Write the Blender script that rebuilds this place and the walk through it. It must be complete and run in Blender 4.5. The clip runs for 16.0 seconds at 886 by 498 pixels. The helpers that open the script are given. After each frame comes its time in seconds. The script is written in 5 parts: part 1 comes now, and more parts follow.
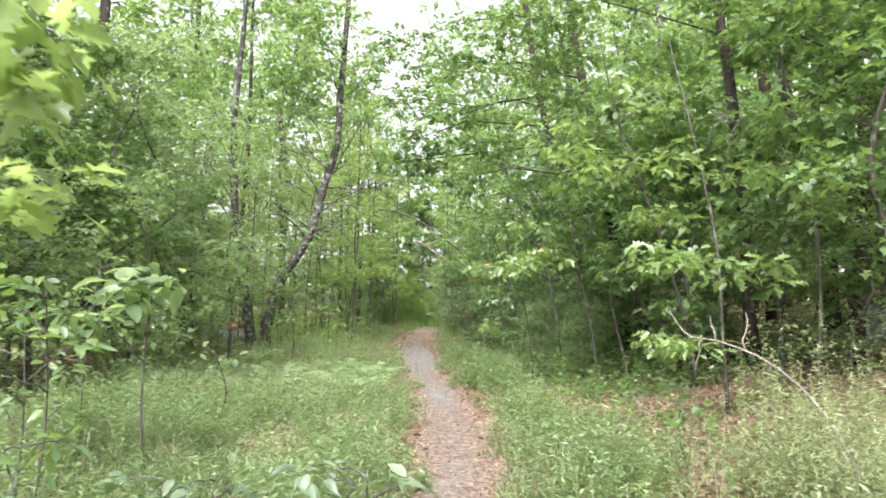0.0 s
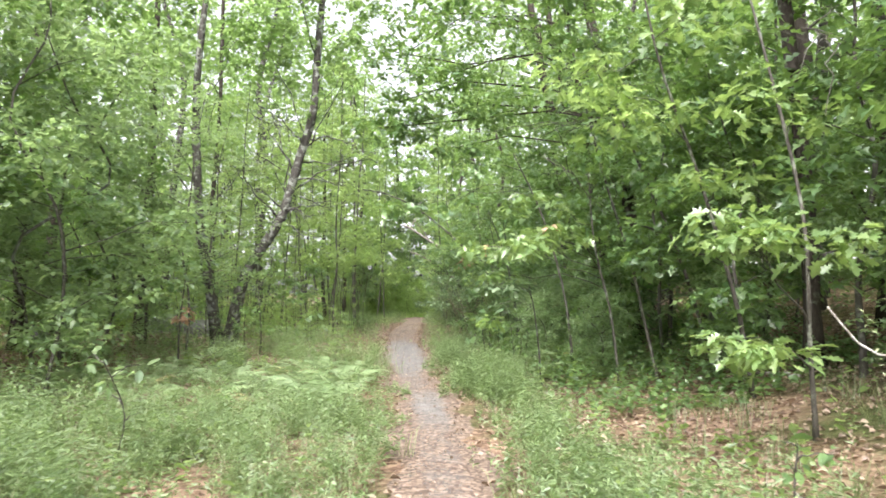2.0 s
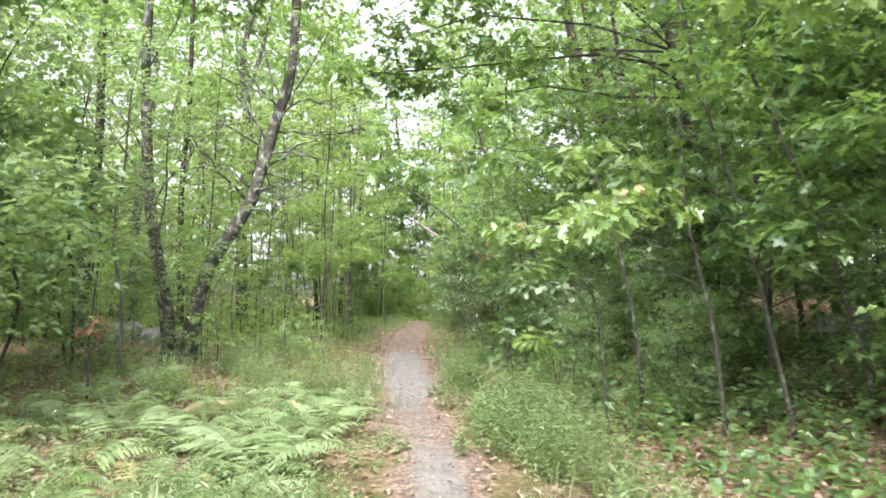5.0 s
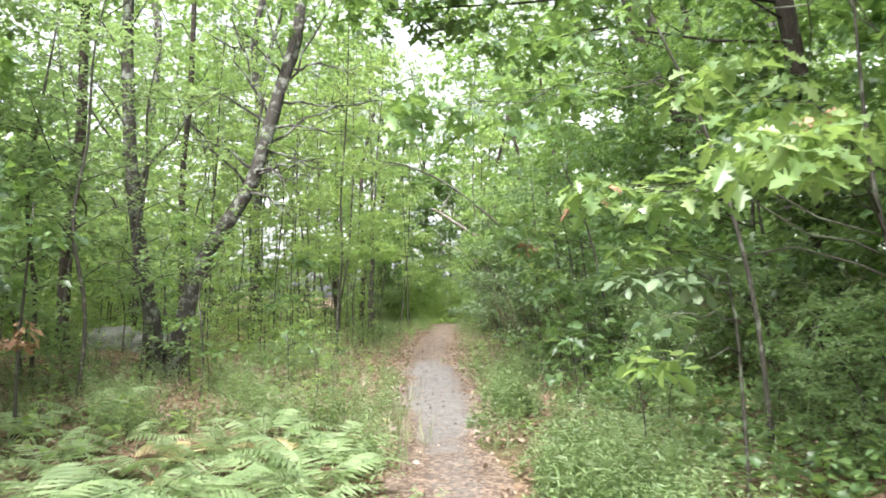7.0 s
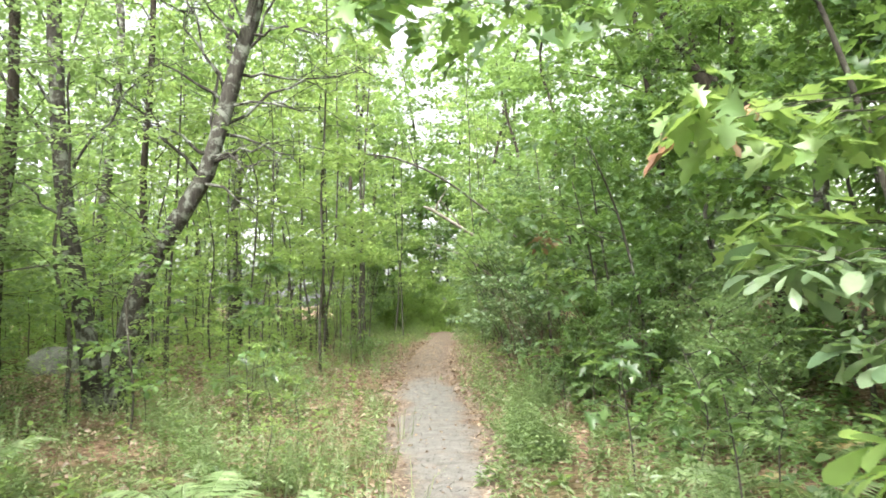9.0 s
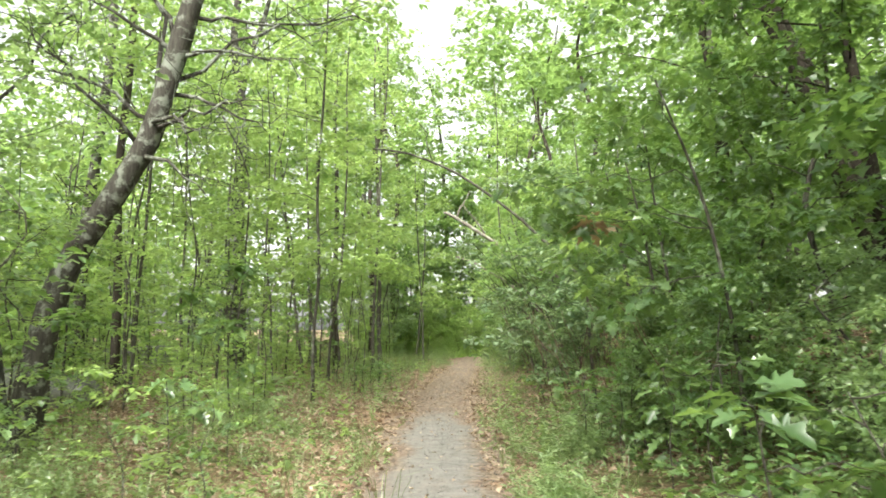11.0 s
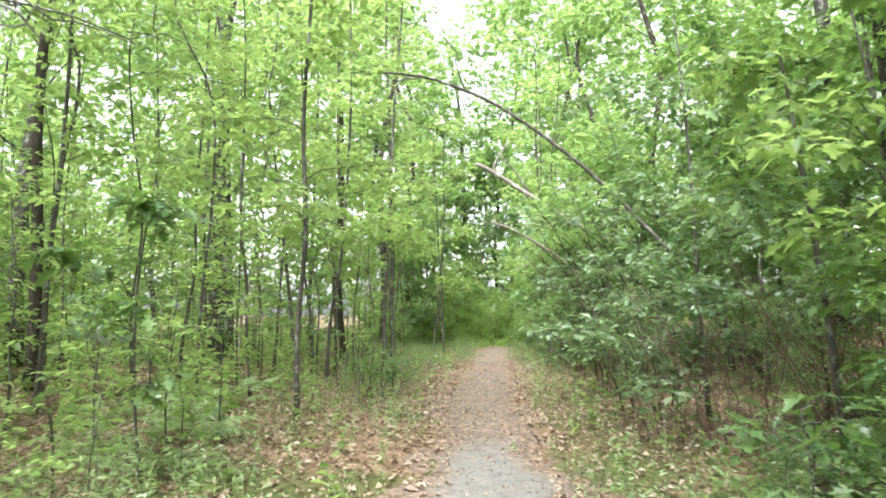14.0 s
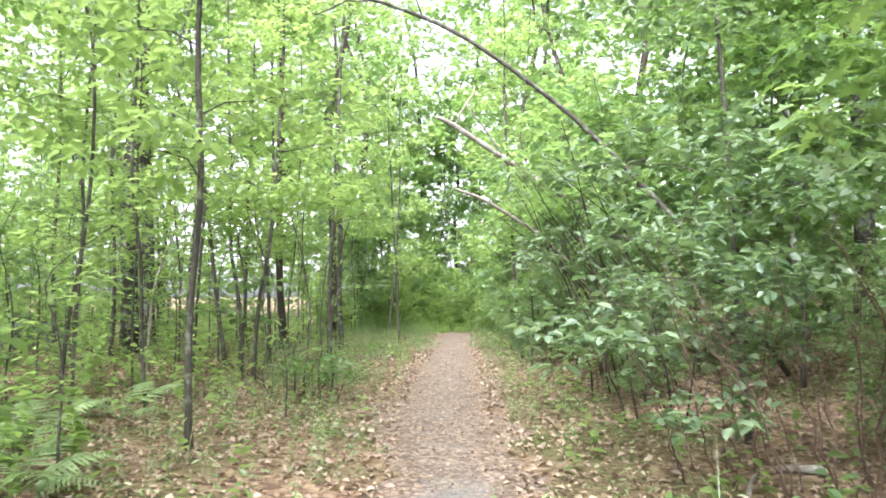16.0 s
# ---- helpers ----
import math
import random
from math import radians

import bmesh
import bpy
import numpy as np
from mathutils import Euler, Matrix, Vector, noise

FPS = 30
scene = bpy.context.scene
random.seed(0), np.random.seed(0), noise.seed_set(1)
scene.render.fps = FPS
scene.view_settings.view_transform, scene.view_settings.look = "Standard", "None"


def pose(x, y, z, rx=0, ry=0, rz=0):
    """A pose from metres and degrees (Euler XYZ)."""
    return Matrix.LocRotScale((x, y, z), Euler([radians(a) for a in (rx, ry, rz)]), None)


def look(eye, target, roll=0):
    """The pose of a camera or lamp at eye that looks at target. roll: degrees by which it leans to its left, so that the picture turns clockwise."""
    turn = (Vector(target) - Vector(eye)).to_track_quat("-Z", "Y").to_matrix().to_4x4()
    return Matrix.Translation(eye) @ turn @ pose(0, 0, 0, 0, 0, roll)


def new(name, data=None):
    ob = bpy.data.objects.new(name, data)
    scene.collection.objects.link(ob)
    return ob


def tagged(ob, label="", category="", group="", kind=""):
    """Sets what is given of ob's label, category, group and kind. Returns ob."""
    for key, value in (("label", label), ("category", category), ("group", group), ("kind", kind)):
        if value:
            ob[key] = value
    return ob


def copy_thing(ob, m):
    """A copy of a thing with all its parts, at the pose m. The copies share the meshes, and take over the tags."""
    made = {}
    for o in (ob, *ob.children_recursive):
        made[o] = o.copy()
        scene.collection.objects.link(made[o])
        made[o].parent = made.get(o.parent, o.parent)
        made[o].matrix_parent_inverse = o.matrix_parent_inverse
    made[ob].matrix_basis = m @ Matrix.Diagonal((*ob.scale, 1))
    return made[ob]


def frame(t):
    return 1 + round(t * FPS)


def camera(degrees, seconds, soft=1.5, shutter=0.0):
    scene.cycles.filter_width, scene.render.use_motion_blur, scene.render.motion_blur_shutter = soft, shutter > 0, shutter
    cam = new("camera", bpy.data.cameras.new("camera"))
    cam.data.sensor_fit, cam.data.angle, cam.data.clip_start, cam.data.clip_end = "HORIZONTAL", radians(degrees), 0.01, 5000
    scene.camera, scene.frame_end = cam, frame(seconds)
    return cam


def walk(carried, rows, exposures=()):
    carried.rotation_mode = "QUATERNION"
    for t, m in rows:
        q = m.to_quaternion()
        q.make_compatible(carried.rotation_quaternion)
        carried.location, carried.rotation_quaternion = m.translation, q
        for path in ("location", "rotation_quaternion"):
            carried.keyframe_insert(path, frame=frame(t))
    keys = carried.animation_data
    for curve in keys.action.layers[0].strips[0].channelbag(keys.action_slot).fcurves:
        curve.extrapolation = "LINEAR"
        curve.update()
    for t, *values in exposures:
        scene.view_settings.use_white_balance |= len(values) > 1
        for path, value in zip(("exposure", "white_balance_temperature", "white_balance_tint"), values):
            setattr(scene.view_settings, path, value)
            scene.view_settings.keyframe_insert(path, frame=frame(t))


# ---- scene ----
cam = camera(60.0, 16.0, soft=1.75, shutter=0.4)
PATH = [
    (0, (-0.625, 0.491, 1.451), (-0.520, 2.483, 1.596), 0.5),
    (0.5, (-0.591, 1.126, 1.420), (-0.485, 3.117, 1.566), 0.5),
    (1, (-0.516, 1.684, 1.427), (-0.403, 3.676, 1.570), 0.4),
    (1.5, (-0.491, 2.326, 1.445), (-0.376, 4.317, 1.591), 0.5),
    (2, (-0.480, 2.924, 1.462), (-0.350, 4.917, 1.578), 0.5),
    (2.5, (-0.408, 3.555, 1.478), (-0.268, 5.548, 1.592), 0.6),
    (3, (-0.414, 4.139, 1.499), (-0.273, 6.131, 1.615), 0.3),
    (3.5, (-0.314, 4.812, 1.475), (-0.173, 6.804, 1.594), 0.4),
    (4, (-0.320, 5.442, 1.481), (-0.181, 7.433, 1.600), 0.4),
    (4.2, (-0.310, 5.683, 1.477), (-0.169, 7.674, 1.598), 0.5),
    (6.3, (-0.445, 8.47, 1.429), (-0.368, 10.466, 1.542), 0.3),
    (6.5, (-0.435, 8.688, 1.422), (-0.358, 10.684, 1.534), 0.4),
    (7, (-0.405, 9.291, 1.445), (-0.346, 11.287, 1.567), 0.3),
    (7.5, (-0.42, 9.874, 1.447), (-0.389, 11.869, 1.578), -0.1),
    (8, (-0.358, 10.453, 1.481), (-0.323, 12.448, 1.612), -0.2),
    (8.5, (-0.384, 10.988, 1.494), (-0.323, 12.982, 1.639), -0.8),
    (9, (-0.347, 11.544, 1.473), (-0.276, 13.538, 1.611), -0.9),
    (9.1, (-0.355, 11.634, 1.494), (-0.282, 13.627, 1.638), -1.7),
    (11.3, (-0.036, 14.676, 1.338), (-0.054, 16.666, 1.542), -0.2),
    (11.5, (-0.053, 14.942, 1.379), (-0.075, 16.932, 1.576), -0.5),
    (12, (-0.102, 15.575, 1.393), (-0.133, 17.566, 1.576), -0.3),
    (12.5, (-0.104, 16.244, 1.392), (-0.133, 18.236, 1.565), 0.1),
    (13, (-0.217, 16.969, 1.352), (-0.261, 18.962, 1.519), -0.0),
    (13.5, (-0.306, 17.669, 1.312), (-0.346, 19.662, 1.48), 0.0),
    (14, (-0.443, 18.434, 1.333), (-0.482, 20.427, 1.501), 0.0),
    (14.5, (-0.444, 19.08, 1.344), (-0.45, 21.073, 1.512), -0.1),
    (15, (-0.451, 19.716, 1.329), (-0.417, 21.712, 1.455), -0.1),
    (15.5, (-0.447, 20.267, 1.363), (-0.383, 22.263, 1.483), -0.1),
    (16, (-0.418, 20.905, 1.382), (-0.347, 22.9, 1.502), -0.1),
]
walk(cam, [(t, look(eye, target, roll)) for t, eye, target, roll in PATH], exposures=[(0, 2.24, 6280, 16), (4, 2.44, 6250, 15), (7, 2.44, 6250, 14), (9, 2.54, 6520, 7), (11.5, 2.4, 6750, 4), (13.5, 2.62, 6300, 7), (16, 2.94, 5980, 14)])

# ---- light and sky ----
world = bpy.data.worlds.new("overcast_sky")
scene.world = world
world.use_nodes = True
wn, wl = world.node_tree.nodes, world.node_tree.links
sky = wn.new("ShaderNodeTexSky")
sky.sky_type, sky.sun_disc = "NISHITA", False
sky.sun_elevation, sky.sun_rotation = radians(58), radians(205)
sky.air_density, sky.dust_density, sky.ozone_density = 1.0, 4.0, 1.0
grey = wn.new("ShaderNodeRGBToBW")
cloud = wn.new("ShaderNodeMix")
cloud.data_type = "RGBA"
cloud.inputs[0].default_value = 0.9
wl.new(sky.outputs[0], grey.inputs[0])
wl.new(sky.outputs[0], cloud.inputs[6])
wl.new(grey.outputs[0], cloud.inputs[7])
wl.new(cloud.outputs[2], wn["Background"].inputs[0])
wn["Background"].inputs[1].default_value = 0.15

sun = new("sun", bpy.data.lights.new("sun", "SUN"))
sun.data.energy, sun.data.angle, sun.data.color = 1.3, radians(25), (1.0, 0.96, 0.9)
sun.matrix_world = look((-6, -14, 30), (0, 14, 0))

# ---- materials ----


def material(name, rough=0.8, spec=0.3):
    m = bpy.data.materials.new(name)
    m.use_nodes = True
    b = m.node_tree.nodes["Principled BSDF"]
    b.inputs["Roughness"].default_value = rough
    b.inputs["Specular IOR Level"].default_value = spec
    return m, m.node_tree.nodes, m.node_tree.links, b


def ramp(n, stops):
    r = n.new("ShaderNodeValToRGB")
    e = r.color_ramp.elements
    while len(e) < len(stops):
        e.new(0.5)
    for k, (p, c) in zip(e, stops):
        k.position, k.color = p, (*c, 1)
    return r


def noise_tex(n, l, scale, detail=4.0, vec=None, rough=0.6):
    t = n.new("ShaderNodeTexNoise")
    t.inputs["Scale"].default_value, t.inputs["Detail"].default_value = scale, detail
    t.inputs["Roughness"].default_value = rough
    if vec:
        l.new(vec, t.inputs["Vector"])
    return t


def leaf_material(name, dark, mid, light, glow, share=0.4, rough=0.42, tones=(0.0, 0.5, 1.0)):
    """Two-sided leaf tissue: glossy cuticle over a translucent blade, each leaf of its own tone."""
    m, n, l, b = material(name, rough * 0.85, 0.9)
    geo, info = n.new("ShaderNodeNewGeometry"), n.new("ShaderNodeObjectInfo")
    add = n.new("ShaderNodeMath")
    add.operation = "FRACT"
    both = n.new("ShaderNodeMath")
    both.operation = "ADD"
    l.new(geo.outputs["Random Per Island"], both.inputs[0])
    l.new(info.outputs["Random"], both.inputs[1])
    l.new(both.outputs[0], add.inputs[0])
    r = ramp(n, list(zip(tones, (dark, mid, light))))
    l.new(add.outputs[0], r.inputs[0])
    blot = noise_tex(n, l, 9.0, 3.0, geo.outputs["Position"])
    hsv = n.new("ShaderNodeHueSaturation")
    val = n.new("ShaderNodeMapRange")
    val.inputs[1].default_value, val.inputs[2].default_value = 0.3, 0.7
    val.inputs[3].default_value, val.inputs[4].default_value = 0.72, 1.28
    l.new(blot.outputs[0], val.inputs[0])
    hsv.inputs["Saturation"].default_value = 0.92
    l.new(val.outputs[0], hsv.inputs["Value"])
    l.new(r.outputs[0], hsv.inputs["Color"])
    l.new(hsv.outputs[0], b.inputs["Base Color"])
    tr = n.new("ShaderNodeBsdfTranslucent")
    tone = n.new("ShaderNodeMix")
    tone.data_type, tone.blend_type = "RGBA", "MIX"
    tone.inputs[0].default_value = 0.65
    l.new(hsv.outputs[0], tone.inputs[6])
    tone.inputs[7].default_value = (*glow, 1)
    l.new(tone.outputs[2], tr.inputs[0])
    mix = n.new("ShaderNodeMixShader")
    mix.inputs[0].default_value = share
    l.new(b.outputs[0], mix.inputs[1])
    l.new(tr.outputs[0], mix.inputs[2])
    l.new(mix.outputs[0], n["Material Output"].inputs[0])
    return m


OAK = leaf_material("oak_leaf", (0.053, 0.110, 0.038), (0.087, 0.165, 0.055), (0.155, 0.250, 0.071), (0.291, 0.460, 0.076), 0.4, 0.36)
OAK_PALE = leaf_material("pale_oak_leaf", (0.11, 0.19, 0.06), (0.17, 0.27, 0.09), (0.26, 0.36, 0.13), (0.4, 0.56, 0.11), 0.44, 0.34)
SMALL = leaf_material("small_leaf", (0.08, 0.14, 0.06), (0.135, 0.215, 0.09), (0.21, 0.29, 0.125), (0.42, 0.58, 0.19), 0.53, 0.36)
CANOPY = leaf_material("canopy_leaf", (0.053, 0.105, 0.038), (0.092, 0.165, 0.055), (0.150, 0.240, 0.071), (0.40, 0.58, 0.16), 0.6, 0.4)
# lit variant of the canopy leaf: backlight put into lighter, yellower tones
LIME = leaf_material("backlit_leaf", (0.087, 0.160, 0.038), (0.136, 0.230, 0.055), (0.194, 0.290, 0.076), (0.52, 0.68, 0.2), 0.62, 0.4)
BEECH = leaf_material("beech_leaf", (0.08, 0.14, 0.075), (0.14, 0.21, 0.115), (0.21, 0.275, 0.16), (0.28, 0.42, 0.12), 0.38, 0.32)
HERB = leaf_material("herb_leaf", (0.085, 0.145, 0.055), (0.155, 0.235, 0.09), (0.25, 0.33, 0.14), (0.36, 0.5, 0.14), 0.42, 0.45)
GRASS = leaf_material("grass_blade", (0.08, 0.13, 0.045), (0.15, 0.2, 0.075), (0.27, 0.27, 0.14), (0.32, 0.38, 0.12), 0.38, 0.5)
WEED = leaf_material("pale_weed_leaf", (0.17, 0.22, 0.09), (0.26, 0.31, 0.14), (0.36, 0.39, 0.2), (0.4, 0.48, 0.18), 0.4, 0.5)
STRAW = leaf_material("dry_grass", (0.2, 0.15, 0.085), (0.29, 0.23, 0.14), (0.38, 0.33, 0.21), (0.35, 0.28, 0.14), 0.3, 0.6)
FERN = leaf_material("fern_blade", (0.13, 0.21, 0.07), (0.2, 0.29, 0.115), (0.28, 0.36, 0.17), (0.38, 0.5, 0.18), 0.4, 0.45)
FERN_DRY = leaf_material("dry_fern_blade", (0.3, 0.22, 0.08), (0.4, 0.34, 0.14), (0.45, 0.42, 0.2), (0.4, 0.35, 0.12), 0.35, 0.6)
DRY = leaf_material("dead_leaf", (0.16, 0.1, 0.065), (0.28, 0.195, 0.13), (0.39, 0.295, 0.205), (0.36, 0.22, 0.11), 0.18, 0.65)
RUST = leaf_material("withered_leaf", (0.27, 0.125, 0.06), (0.38, 0.2, 0.1), (0.47, 0.32, 0.18), (0.42, 0.25, 0.12), 0.3, 0.55)


def bark_material(name, dark, light, lichen, amount):
    m, n, l, b = material(name, 0.9, 0.15)
    co = n.new("ShaderNodeTexCoord")
    mp = n.new("ShaderNodeMapping")
    mp.inputs["Scale"].default_value = (1, 1, 0.22)
    l.new(co.outputs["Object"], mp.inputs[0])
    f = noise_tex(n, l, 34.0, 6.0, mp.outputs[0], 0.7)
    r = ramp(n, [(0.3, dark), (0.72, light)])
    l.new(f.outputs[0], r.inputs[0])
    p = noise_tex(n, l, 5.5, 5.0, co.outputs["Object"], 0.65)
    pr = ramp(n, [(0.62 - amount, (0, 0, 0)), (0.7 - amount, (1, 1, 1))])
    l.new(p.outputs[0], pr.inputs[0])
    mx = n.new("ShaderNodeMix")
    mx.data_type = "RGBA"
    l.new(pr.outputs[0], mx.inputs[0])
    l.new(r.outputs[0], mx.inputs[6])
    mx.inputs[7].default_value = (*lichen, 1)
    l.new(mx.outputs[2], b.inputs["Base Color"])
    bump = n.new("ShaderNodeBump")
    bump.inputs["Strength"].default_value, bump.inputs["Distance"].default_value = 0.8, 0.02
    l.new(f.outputs[0], bump.inputs["Height"])
    l.new(bump.outputs[0], b.inputs["Normal"])
    return m


BARK = bark_material("grey_bark", (0.028, 0.025, 0.021), (0.1, 0.092, 0.08), (0.21, 0.222, 0.19), 0.105)
BARK_DARK = bark_material("dark_bark", (0.022, 0.018, 0.014), (0.075, 0.062, 0.05), (0.13, 0.14, 0.1), 0.03)
BARK_THIN = bark_material("sapling_bark", (0.04, 0.036, 0.03), (0.12, 0.11, 0.092), (0.18, 0.19, 0.15), 0.08)
DEADWOOD = bark_material("bleached_wood", (0.14, 0.12, 0.1), (0.3, 0.27, 0.23), (0.36, 0.35, 0.31), 0.08)
TWIG = bark_material("red_brown_twig", (0.07, 0.042, 0.032), (0.17, 0.11, 0.085), (0.2, 0.16, 0.13), 0.05)


def ground_material():
    """Forest floor: tan leaf litter over dark humus, with thin moss and grass thatch."""
    m, n, l, b = material("forest_floor", 0.95, 0.1)
    geo = n.new("ShaderNodeNewGeometry")
    vor = n.new("ShaderNodeTexVoronoi")
    vor.inputs["Scale"].default_value = 17.0
    l.new(geo.outputs["Position"], vor.inputs["Vector"])
    sep = n.new("ShaderNodeSeparateColor")
    l.new(vor.outputs["Color"], sep.inputs[0])
    r = ramp(n, [(0.0, (0.08, 0.05, 0.034)), (0.45, (0.16, 0.105, 0.07)), (1.0, (0.28, 0.2, 0.135))])
    l.new(sep.outputs[0], r.inputs[0])
    big = noise_tex(n, l, 0.55, 5.0, geo.outputs["Position"])
    br = ramp(n, [(0.45, (0, 0, 0)), (0.62, (1, 1, 1))])
    l.new(big.outputs[0], br.inputs[0])
    fine = noise_tex(n, l, 40.0, 4.0, geo.outputs["Position"])
    gr = ramp(n, [(0.3, (0.035, 0.04, 0.016)), (0.7, (0.1, 0.11, 0.04))])
    l.new(fine.outputs[0], gr.inputs[0])
    mx = n.new("ShaderNodeMix")
    mx.data_type = "RGBA"
    l.new(br.outputs[0], mx.inputs[0])
    l.new(r.outputs[0], mx.inputs[6])
    l.new(gr.outputs[0], mx.inputs[7])
    l.new(mx.outputs[2], b.inputs["Base Color"])
    bump = n.new("ShaderNodeBump")
    bump.inputs["Strength"].default_value, bump.inputs["Distance"].default_value = 0.9, 0.03
    l.new(vor.outputs["Distance"], bump.inputs["Height"])
    l.new(bump.outputs[0], b.inputs["Normal"])
    return m


def trail_material():
    """Trodden gravel in the middle of the tread; brown duff on its shoulders; browner along some stretches."""
    m, n, l, b = material("trodden_gravel", 0.92, 0.2)
    geo = n.new("ShaderNodeNewGeometry")
    fine = noise_tex(n, l, 90.0, 5.0, geo.outputs["Position"], 0.75)
    r = ramp(n, [(0.3, (0.12, 0.112, 0.104)), (0.52, (0.215, 0.202, 0.188)), (0.75, (0.34, 0.322, 0.3))])
    l.new(fine.outputs[0], r.inputs[0])
    worn = n.new("ShaderNodeAttribute")
    worn.attribute_name = "duff"
    big = noise_tex(n, l, 2.6, 7.0, geo.outputs["Position"], 0.75)
    add = n.new("ShaderNodeMath")
    add.operation = "ADD"
    l.new(big.outputs[0], add.inputs[0])
    l.new(worn.outputs["Fac"], add.inputs[1])
    br = ramp(n, [(0.6, (0, 0, 0)), (0.98, (1, 1, 1))])
    l.new(add.outputs[0], br.inputs[0])
    vor = n.new("ShaderNodeTexVoronoi")
    vor.inputs["Scale"].default_value = 30.0
    l.new(geo.outputs["Position"], vor.inputs["Vector"])
    sep = n.new("ShaderNodeSeparateColor")
    l.new(vor.outputs["Color"], sep.inputs[0])
    dr = ramp(n, [(0.0, (0.1, 0.072, 0.053)), (0.55, (0.19, 0.138, 0.104)), (1.0, (0.34, 0.26, 0.2))])
    l.new(sep.outputs[1], dr.inputs[0])
    mx = n.new("ShaderNodeMix")
    mx.data_type = "RGBA"
    l.new(br.outputs[0], mx.inputs[0])
    l.new(r.outputs[0], mx.inputs[6])
    l.new(dr.outputs[0], mx.inputs[7])
    damp = noise_tex(n, l, 5.5, 8.0, geo.outputs["Position"], 0.8)
    dv = n.new("ShaderNodeMapRange")
    dv.inputs[1].default_value, dv.inputs[2].default_value = 0.3, 0.7
    dv.inputs[3].default_value, dv.inputs[4].default_value = 0.5, 1.12
    l.new(damp.outputs[0], dv.inputs[0])
    hv = n.new("ShaderNodeHueSaturation")
    l.new(mx.outputs[2], hv.inputs["Color"])
    l.new(dv.outputs[0], hv.inputs["Value"])
    l.new(hv.outputs[0], b.inputs["Base Color"])
    tall = n.new("ShaderNodeMath")
    l.new(fine.outputs[0], tall.inputs[0])
    l.new(damp.outputs[0], tall.inputs[1])
    bump = n.new("ShaderNodeBump")
    bump.inputs["Strength"].default_value, bump.inputs["Distance"].default_value = 0.7, 0.01
    l.new(tall.outputs[0], bump.inputs["Height"])
    l.new(bump.outputs[0], b.inputs["Normal"])
    return m


def stone_material():
    m, n, l, b = material("lichened_stone", 0.9, 0.25)
    co = n.new("ShaderNodeTexCoord")
    f = noise_tex(n, l, 7.0, 8.0, co.outputs["Object"], 0.7)
    r = ramp(n, [(0.3, (0.1, 0.1, 0.092)), (0.55, (0.2, 0.2, 0.185)), (0.75, (0.32, 0.335, 0.29))])
    l.new(f.outputs[0], r.inputs[0])
    l.new(r.outputs[0], b.inputs["Base Color"])
    bump = n.new("ShaderNodeBump")
    bump.inputs["Strength"].default_value, bump.inputs["Distance"].default_value = 0.7, 0.03
    l.new(f.outputs[0], bump.inputs["Height"])
    l.new(bump.outputs[0], b.inputs["Normal"])
    return m


FLOOR, TRAIL, STONE = ground_material(), trail_material(), stone_material()

# ---- shape helpers ----


def mesh_of(name, verts, tris, mat, smooth=False):
    me = bpy.data.meshes.new(name)
    v, t = np.asarray(verts, np.float32).reshape(-1, 3), np.asarray(tris, np.int32).reshape(-1, 3)
    me.vertices.add(len(v))
    me.vertices.foreach_set("co", v.ravel())
    me.loops.add(t.size)
    me.loops.foreach_set("vertex_index", t.ravel())
    me.polygons.add(len(t))
    me.polygons.foreach_set("loop_start", np.arange(0, t.size, 3, dtype=np.int32))
    if smooth:
        me.polygons.foreach_set("use_smooth", np.ones(len(t), bool))
    me.materials.append(mat)
    me.update(calc_edges=True)
    return me


def thing(name, label, category, at=(0, 0, 0), group="", kind=""):
    ob = new(name)
    ob.location = at
    ob.empty_display_size = 0.2
    return tagged(ob, label, category, group, kind)


def part(name, me, parent, label=""):
    ob = new(name, me)
    ob.parent = parent
    return tagged(ob, label)


def join(pieces):
    """One vertex and triangle list out of several."""
    vs, ts, n = [], [], 0
    for v, t in pieces:
        vs.append(v)
        ts.append(t + n)
        n += len(v)
    return np.concatenate(vs), np.concatenate(ts)


def tube(points, radii, sides=8, rng=None, rough=0.0):
    """A tapering round limb along a line of points."""
    p, r = np.asarray(points, float), np.asarray(radii, float)
    d = np.gradient(p, axis=0)
    d /= np.linalg.norm(d, axis=1, keepdims=True) + 1e-9
    ref = np.array([0.31, 0.95, 0.05]) if abs(d[:, 1]).mean() < 0.8 else np.array([1.0, 0.1, 0.1])
    u = np.cross(d, ref)
    u /= np.linalg.norm(u, axis=1, keepdims=True) + 1e-9
    w = np.cross(d, u)
    a = np.linspace(0, 2 * np.pi, sides, endpoint=False)
    rr = r[:, None] * np.ones(sides)
    if rng is not None:
        rr = rr * (1 + rough * rng.standard_normal(rr.shape))
    ring = p[:, None] + rr[..., None] * (np.cos(a)[None, :, None] * u[:, None] + np.sin(a)[None, :, None] * w[:, None])
    v = np.concatenate([ring.reshape(-1, 3), p[-1:] + d[-1:] * r[-1], p[:1]])
    i, j = np.meshgrid(np.arange(len(p) - 1), np.arange(sides), indexing="ij")
    k = (j + 1) % sides
    q = np.stack([i * sides + j, i * sides + k, (i + 1) * sides + k, (i + 1) * sides + j], -1).reshape(-1, 4)
    s = np.arange(sides)
    cap = np.stack([(len(p) - 1) * sides + s, (len(p) - 1) * sides + (s + 1) % sides, np.full(sides, len(p) * sides)], -1)
    base = np.stack([(s + 1) % sides, s, np.full(sides, len(p) * sides + 1)], -1)
    return v, np.concatenate([q[:, [0, 1, 2]], q[:, [0, 2, 3]], cap, base])


